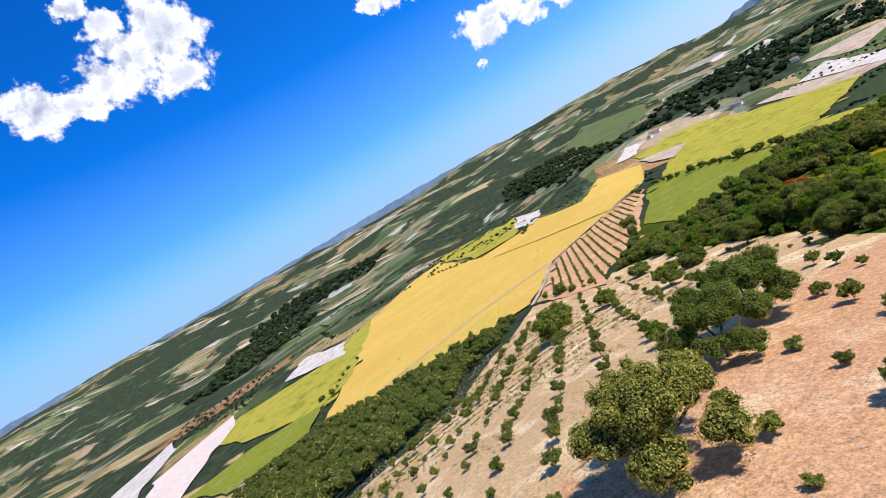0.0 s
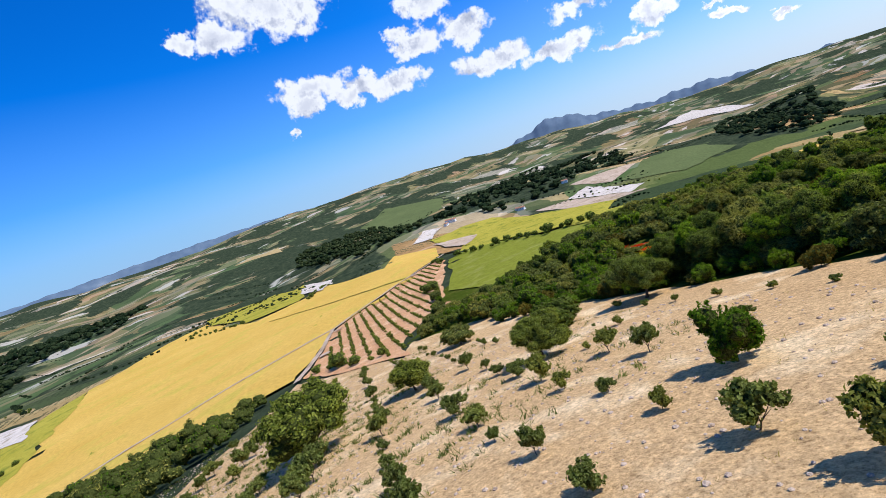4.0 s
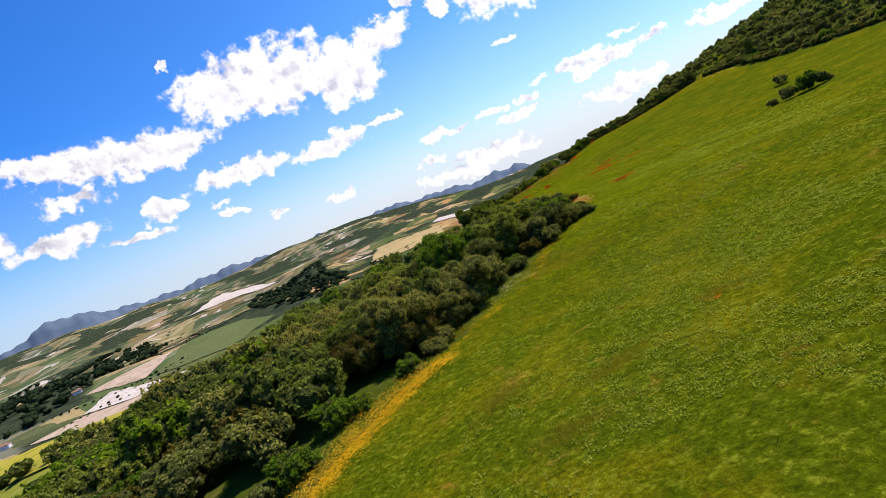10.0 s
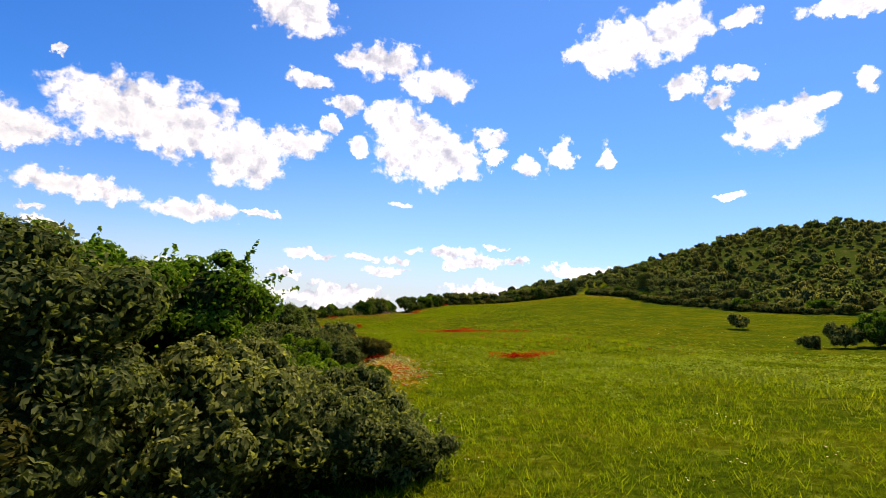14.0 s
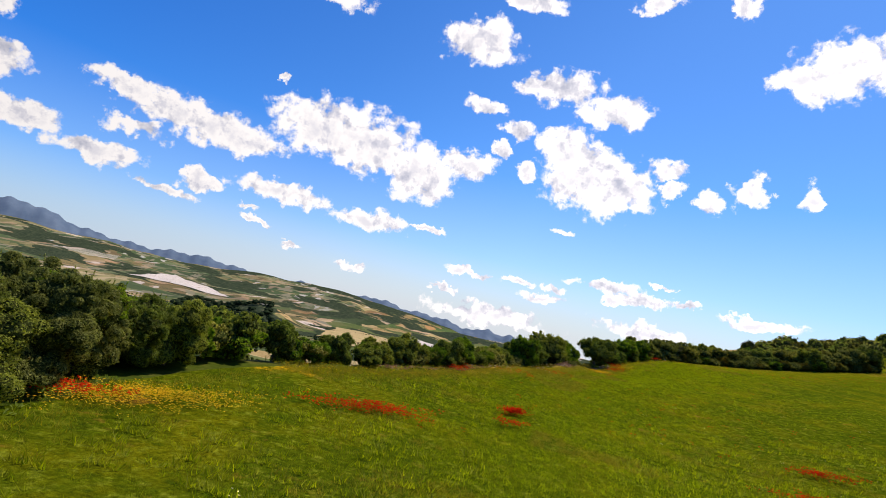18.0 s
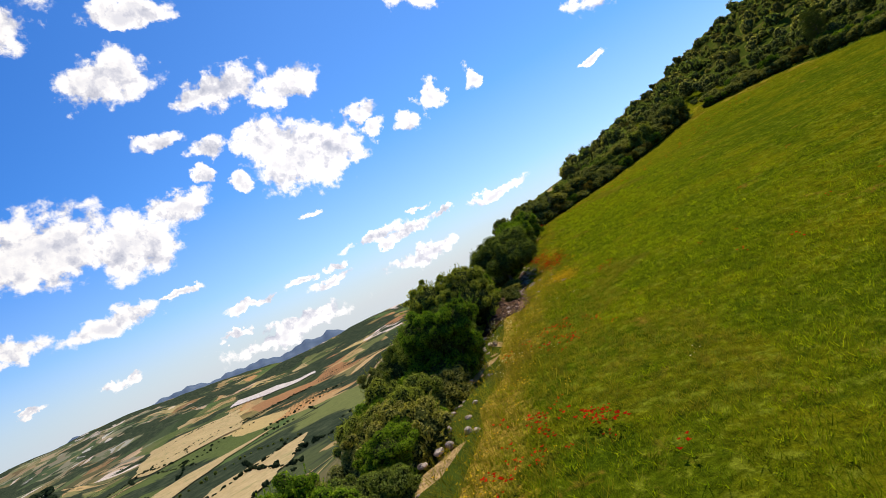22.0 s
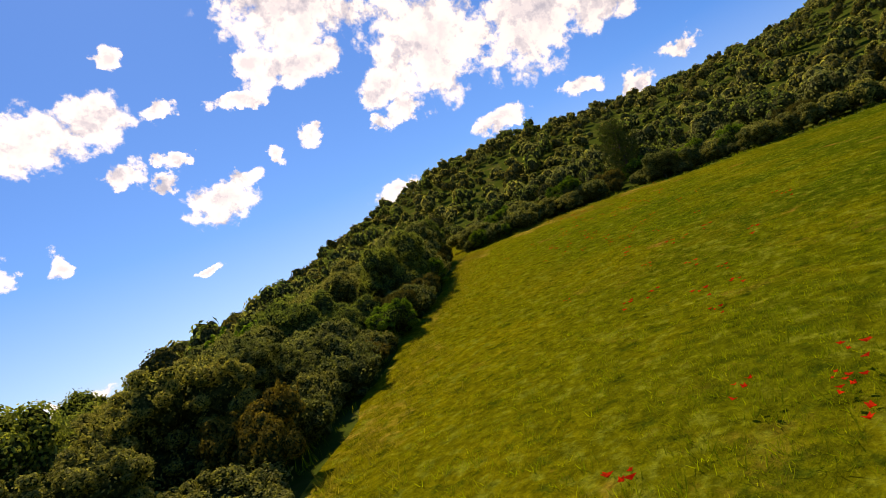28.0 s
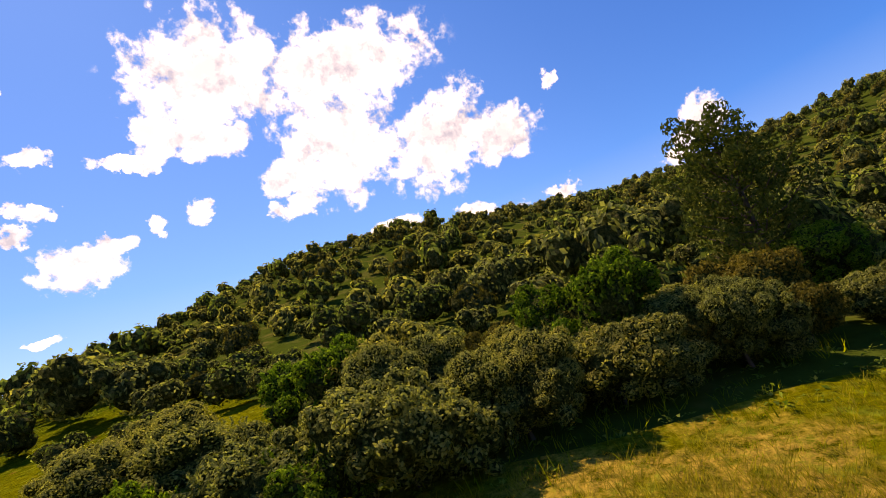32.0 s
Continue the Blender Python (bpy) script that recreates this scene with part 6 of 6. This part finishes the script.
edge_yellow += [(x + grs.normal() * 0.9 + 1.2 * math.sin(a), y + grs.normal() * 0.9 - 1.2 * math.cos(a), grs.uniform(0.7, 1.2), grs.uniform(0, 6.28), 1.0) for x, y, a in along(EDGE[12:19], 0.22)]
edge_yellow = [f for f in edge_yellow if not inside(STONY, np.array(f[0]), np.array(f[1]))]
flowers("yellow_daisies", DAISY, edge_yellow + patches((4.6, -62, 1.3, 4, 0, 260), (2.4, -67, 2, 2, 0, 120), (23, 57, 2, 1.4, 60, 90), (-11.2, -10.4, 3.6, 1.6, 50, 700), (17.6, 46.5, 0.9, 2.6, -25, 300)), "yellow daisies along the edge of the meadow", 0.045, 0.30, 4)
flowers("pale_daisies", PALE, patches((4.8, -61, 1.3, 4, 0, 520), (2.2, -67, 1.6, 1.6, 0, 90), (6, 36, 2, 3, 50, 40), (10, 41, 2, 2, 50, 30), (-10, -102, 3, 2, 60, 120), (40, 0, 30, 25, 0, 160), (10, -95, 12, 16, 0, 200)), "small pale daisies in the grass", 0.032, 0.30, 5)
# rank growth along the shady margins
verge = []
for line, near, far, step in ((EDGE[:12], -6.0, 0.0, 0.035), (EDGE[12:15], -4.5, -0.5, 0.08), (EDGE[16:], -4.5, -0.3, 0.08), (HILLFOOT[1:9], -3.0, 1.0, 0.08)):
    for x, y, a in along(line, step):
        d = grs.uniform(near, far)
        verge.append((x + d * math.sin(a), y - d * math.cos(a), grs.uniform(0.8, 2.0), grs.uniform(0, 6.28), grs.uniform(0.8, 1.6)))
grs.shuffle(verge)
strewn("verge_weeds", rosette(15, 8, 0.10), verge[: len(verge) // 2], WEED, "rank weeds along the shady edge of the trees", "weeds", -0.08)
strewn("verge_grass", tuft(16, 9, 0.15, 0.008, 1.1), verge[len(verge) // 2 :], GRASS, "rank grass along the shady edge of the trees", "grass", -0.08)
# dry grass that fringes the hedge and the foot of the hill
fringe = []
for line, step, wide in ((EDGE[10:18], 0.09, 0.9), (EDGE[17:], 0.07, 1.1), (HILLFOOT[1:6], 0.05, 1.6)):
    for x, y, a in along(line, step):
        d = 0.6 + abs(grs.normal()) * wide
        fringe.append((x + d * math.sin(a), y - d * math.cos(a), grs.uniform(0.7, 1.3), grs.uniform(0, 6.28), grs.uniform(0.7, 1.2)))
for x, y, a in along(EDGE[12:18], 0.05):
    d = grs.normal() * 0.7 - 0.4
    fringe.append((x + d * math.sin(a), y - d * math.cos(a), grs.uniform(0.7, 1.4), grs.uniform(0, 6.28), grs.uniform(0.7, 1.2)))
for x, y, a in along(EDGE[12:17], 0.022):
    d = 0.2 + abs(grs.normal()) * 1.9
    fringe.append((x + d * math.sin(a), y - d * math.cos(a), grs.uniform(0.8, 1.5), grs.uniform(0, 6.28), grs.uniform(0.8, 1.4)))
fringe += patches((-11.8, -130.5, 1.2, 2.4, -20, 420), (-8.2, -138.5, 2.0, 1.0, 20, 260), (-5.0, -133.2, 1.8, 0.9, 30, 240), (-16.2, -112.0, 1.6, 1.2, 40, 200), (2.5, -129.0, 1.6, 0.8, 10, 160), (89, 99, 2.4, 1.2, 30, 420), (96, 90, 3.0, 1.2, 70, 420))
fringe = [f for f in fringe if not inside(STONY, np.array(f[0]), np.array(f[1]))]
strewn("dry_grass_fringe", tuft(6, 8, 0.22, 0.007, 1.0), fringe, STRAW, "dry straw-coloured grass along the hedge", "grass", -0.12)


def stone_mesh(seed):
    r = np.random.default_rng(seed)
    bm = bmesh.new()
    bmesh.ops.create_icosphere(bm, subdivisions=2, radius=0.5)
    k = r.uniform(0.7, 1.3, 3)
    for v in bm.verts:
        w = 1 + 0.28 * noise.noise(v.co * 2.2 + Vector((seed * 7.1, 0, 0)))
        v.co = Vector((v.co.x * k[0], v.co.y * k[1], v.co.z * k[2] * 0.7)) * w
    me = bpy.data.meshes.new("stone")
    bm.to_mesh(me)
    bm.free()
    me.materials.append(STONE)
    return me


stone_kinds = [stone_mesh(k) for k in range(5)]


def stones(x, y, spread, n, low, high):
    for k in range(n):
        a, b = x + grs.normal() * spread, y + grs.normal() * spread
        s = grs.uniform(low, high)
        ob = new("stone", stone_kinds[k % 5])
        ob.matrix_basis = Matrix.Translation((a, b, float(height(a, b)) + 0.12 * s + 0.05)) @ Matrix.Rotation(grs.uniform(0, 6.28), 4, "Z") @ Matrix.Diagonal((s, s, s, 1))
        tagged(ob, "weathered pale limestone boulder at the edge of the meadow", "stone", "stones along the meadow's edge")


stones(2.6, -66.8, 1.3, 34, 0.15, 0.5)
stones(3.0, -66.5, 0.6, 4, 0.4, 0.6)
stones(17, 50, 1.6, 40, 0.12, 0.42)
stones(20, 57, 1.3, 36, 0.1, 0.4)
stones(10, 41, 1.5, 20, 0.1, 0.35)
for x, y in ((13.4, 44.0), (14.6, 46.4), (15.6, 48.6), (17.0, 52.0), (15.4, 51.6), (18.6, 55.0)):
    stones(x, y, 0.8, 16, 0.08, 0.42)
for x, y, a in along(EDGE[14:17], 0.9):
    stones(x - 2.2 * math.sin(a), y + 2.2 * math.cos(a), 1.1, 3, 0.1, 0.38)
stones(33, 80, 1.2, 8, 0.2, 0.5)
stones(-33, -131, 2.0, 8, 0.3, 0.7)
stones(-10, -100, 2.2, 20, 0.1, 0.35)

# small stones and dry tufts on the olive soil
PALE_PLOT = [(58, -204), (20, -192), (-40, -190), (-90, -218), (-40, -256), (-5, -284), (20, -310), (120, -320), (140, -240), (108, -208)]
n = 34000
px, py = grs.uniform(-60, 130, n), grs.uniform(-300, -190, n)
ok = inside(PALE_PLOT, px, py)
icos = bmesh.new()
bmesh.ops.create_icosphere(icos, subdivisions=1, radius=0.09)
pebble = (np.array([(v.co.x, v.co.y, v.co.z * 0.7) for v in icos.verts]), np.array([[v.index for v in f.verts] for f in icos.faces]))
icos.free()
bx, by = grs.uniform(10, 21, 9000), grs.uniform(41, 60, 9000)
ok_bank = inside(STONY, bx, by)
strewn("rubble", pebble, np.c_[bx, by, grs.uniform(0.25, 1.15, 9000) ** 3, grs.uniform(0, 6.283, 9000), grs.uniform(0.6, 1.4, 9000)][ok_bank][:1900], RUBBLE, "brown stony rubble on the bank under the oak", "stones", -0.18)
rows = np.c_[px, py, grs.uniform(0.4, 1.6, n) ** 1.5, grs.uniform(0, 6.283, n), grs.uniform(0.5, 1.1, n)][ok]
strewn("field_stones", pebble, rows[:11000], STONE, "small pale stones strewn over the ploughed soil", "stones", -0.14)
weedy = rows[11000:][vnoise(rows[11000:, 0] / 9, rows[11000:, 1] / 9) + 0.5 * vnoise(rows[11000:, 0] / 3, rows[11000:, 1] / 3 + 8) - np.where((rows[11000:, 0] < 34) & (rows[11000:, 1] < -218), 0.0, 0.55) > -0.1]
strewn("soil_weeds", tuft(12, 12, 0.22, 0.016, 1.2), weedy, OLIVE, "green weeds scattered over the olive soil", "weeds", -0.12)
row_weeds = []
for u in range(-16, -3):
    for v in np.arange(-9, 4, 0.055):
        x, y = 57.5 + 5.5 * u - 2.2 * v + grs.normal() * 0.5, -222.7 - 1.5 * u + 7.4 * v + grs.normal() * 0.5
        if x < 36 and y < -212 and float(vnoise(np.array(x / 4), np.array(y / 4))) > -0.25:
            row_weeds.append((x, y, grs.uniform(0.8, 2.0), grs.uniform(0, 6.283), grs.uniform(0.7, 1.3)))
row_weeds = [w for w in row_weeds if inside(PALE_PLOT, np.array(w[0]), np.array(w[1]))]
strewn("row_weeds", tuft(18, 16, 0.20, 0.022, 1.3), row_weeds, OLIVE, "green weeds along the rows of young olives", "weeds", -0.12)
strewn("soil_straw", tuft(13, 9, 0.10, 0.008, 1.2), grs.permutation(rows)[:3500], STRAW, "dry tufts scattered over the olive soil", "grass", -0.12)


# ---------------------------------------------------------------- white farmhouses in the valley
def slab(name, size, at, mat, parent):
    bm = bmesh.new()
    bmesh.ops.create_cube(bm, size=1)
    for v in bm.verts:
        v.co = Vector((v.co.x * size[0] + at[0], v.co.y * size[1] + at[1], v.co.z * size[2] + at[2]))
    bmesh.ops.bevel(bm, geom=bm.edges[:], offset=min(size) * 0.12, segments=1, affect="EDGES")
    me = bpy.data.meshes.new(name)
    bm.to_mesh(me)
    bm.free()
    me.materials.append(mat)
    ob = new(name, me)
    ob.parent = parent
    return ob


def farmhouse(x, y, long, deep, high, turn, label):
    root = new("farmhouse")
    wall = slab("wall", (long, deep, high + 2), (0, 0, high / 2 - 1), LIME, root)
    bm = bmesh.new()
    a, b, e = long / 2 + 0.4, deep / 2 + 0.5, high + deep * 0.26
    pts = [bm.verts.new(p) for p in ((-a, -b, high - 0.1), (a, -b, high - 0.1), (a, b, high - 0.1), (-a, b, high - 0.1), (-a, 0, e), (a, 0, e), (-a, -b, high + 0.15), (a, -b, high + 0.15), (a, b, high + 0.15), (-a, b, high + 0.15))]
    for q in ((0, 3, 2, 1), (6, 7, 5, 4), (8, 9, 4, 5), (0, 1, 7, 6), (2, 3, 9, 8), (1, 2, 8, 5, 7), (3, 0, 6, 4, 9)):
        bm.faces.new([pts[k] for k in q])
    me = bpy.data.meshes.new("roof")
    bm.to_mesh(me)
    bm.free()
    me.materials.append(TILE)
    roof = new("roof", me)
    roof.parent = root
    slab("chimney", (0.8, 0.8, 1.8), (long * 0.28, 0, e), LIME, roof)
    for side in (-1, 1):
        for k in range(int(long / 4)):
            px = -long / 2 + 2 + 4 * k
            if side < 0 and k == 1:
                slab("door", (1.2, 0.16, 2.1), (px, side * deep / 2, 1.05), BARK, root)
            else:
                window = slab("window", (1.1, 0.12, 1.2), (px, side * deep / 2, high * 0.58), GLASS, root)
                slab("sill", (1.4, 0.3, 0.12), (px, side * (deep / 2 + 0.05), high * 0.58 - 0.68), LIME, window)
    root.matrix_basis = Matrix.Translation((x, y, float(height(x, y)) + 1.0)) @ Matrix.Rotation(radians(turn), 4, "Z")
    return tagged(root, label, "house")


farmhouse(-947, 345, 26, 9, 5.5, 35, "long white farmhouse with a clay tile roof on a field")
farmhouse(-930, 322, 14, 8, 4.0, 125, "small white barn with a clay tile roof by the farmhouse")
farmhouse(-807, 437, 22, 8, 4.5, 20, "white farmhouse with a clay tile roof among pale fields")
farmhouse(-865, 633, 15, 8, 5.0, 50, "white farmhouse with a clay tile roof on a slope")
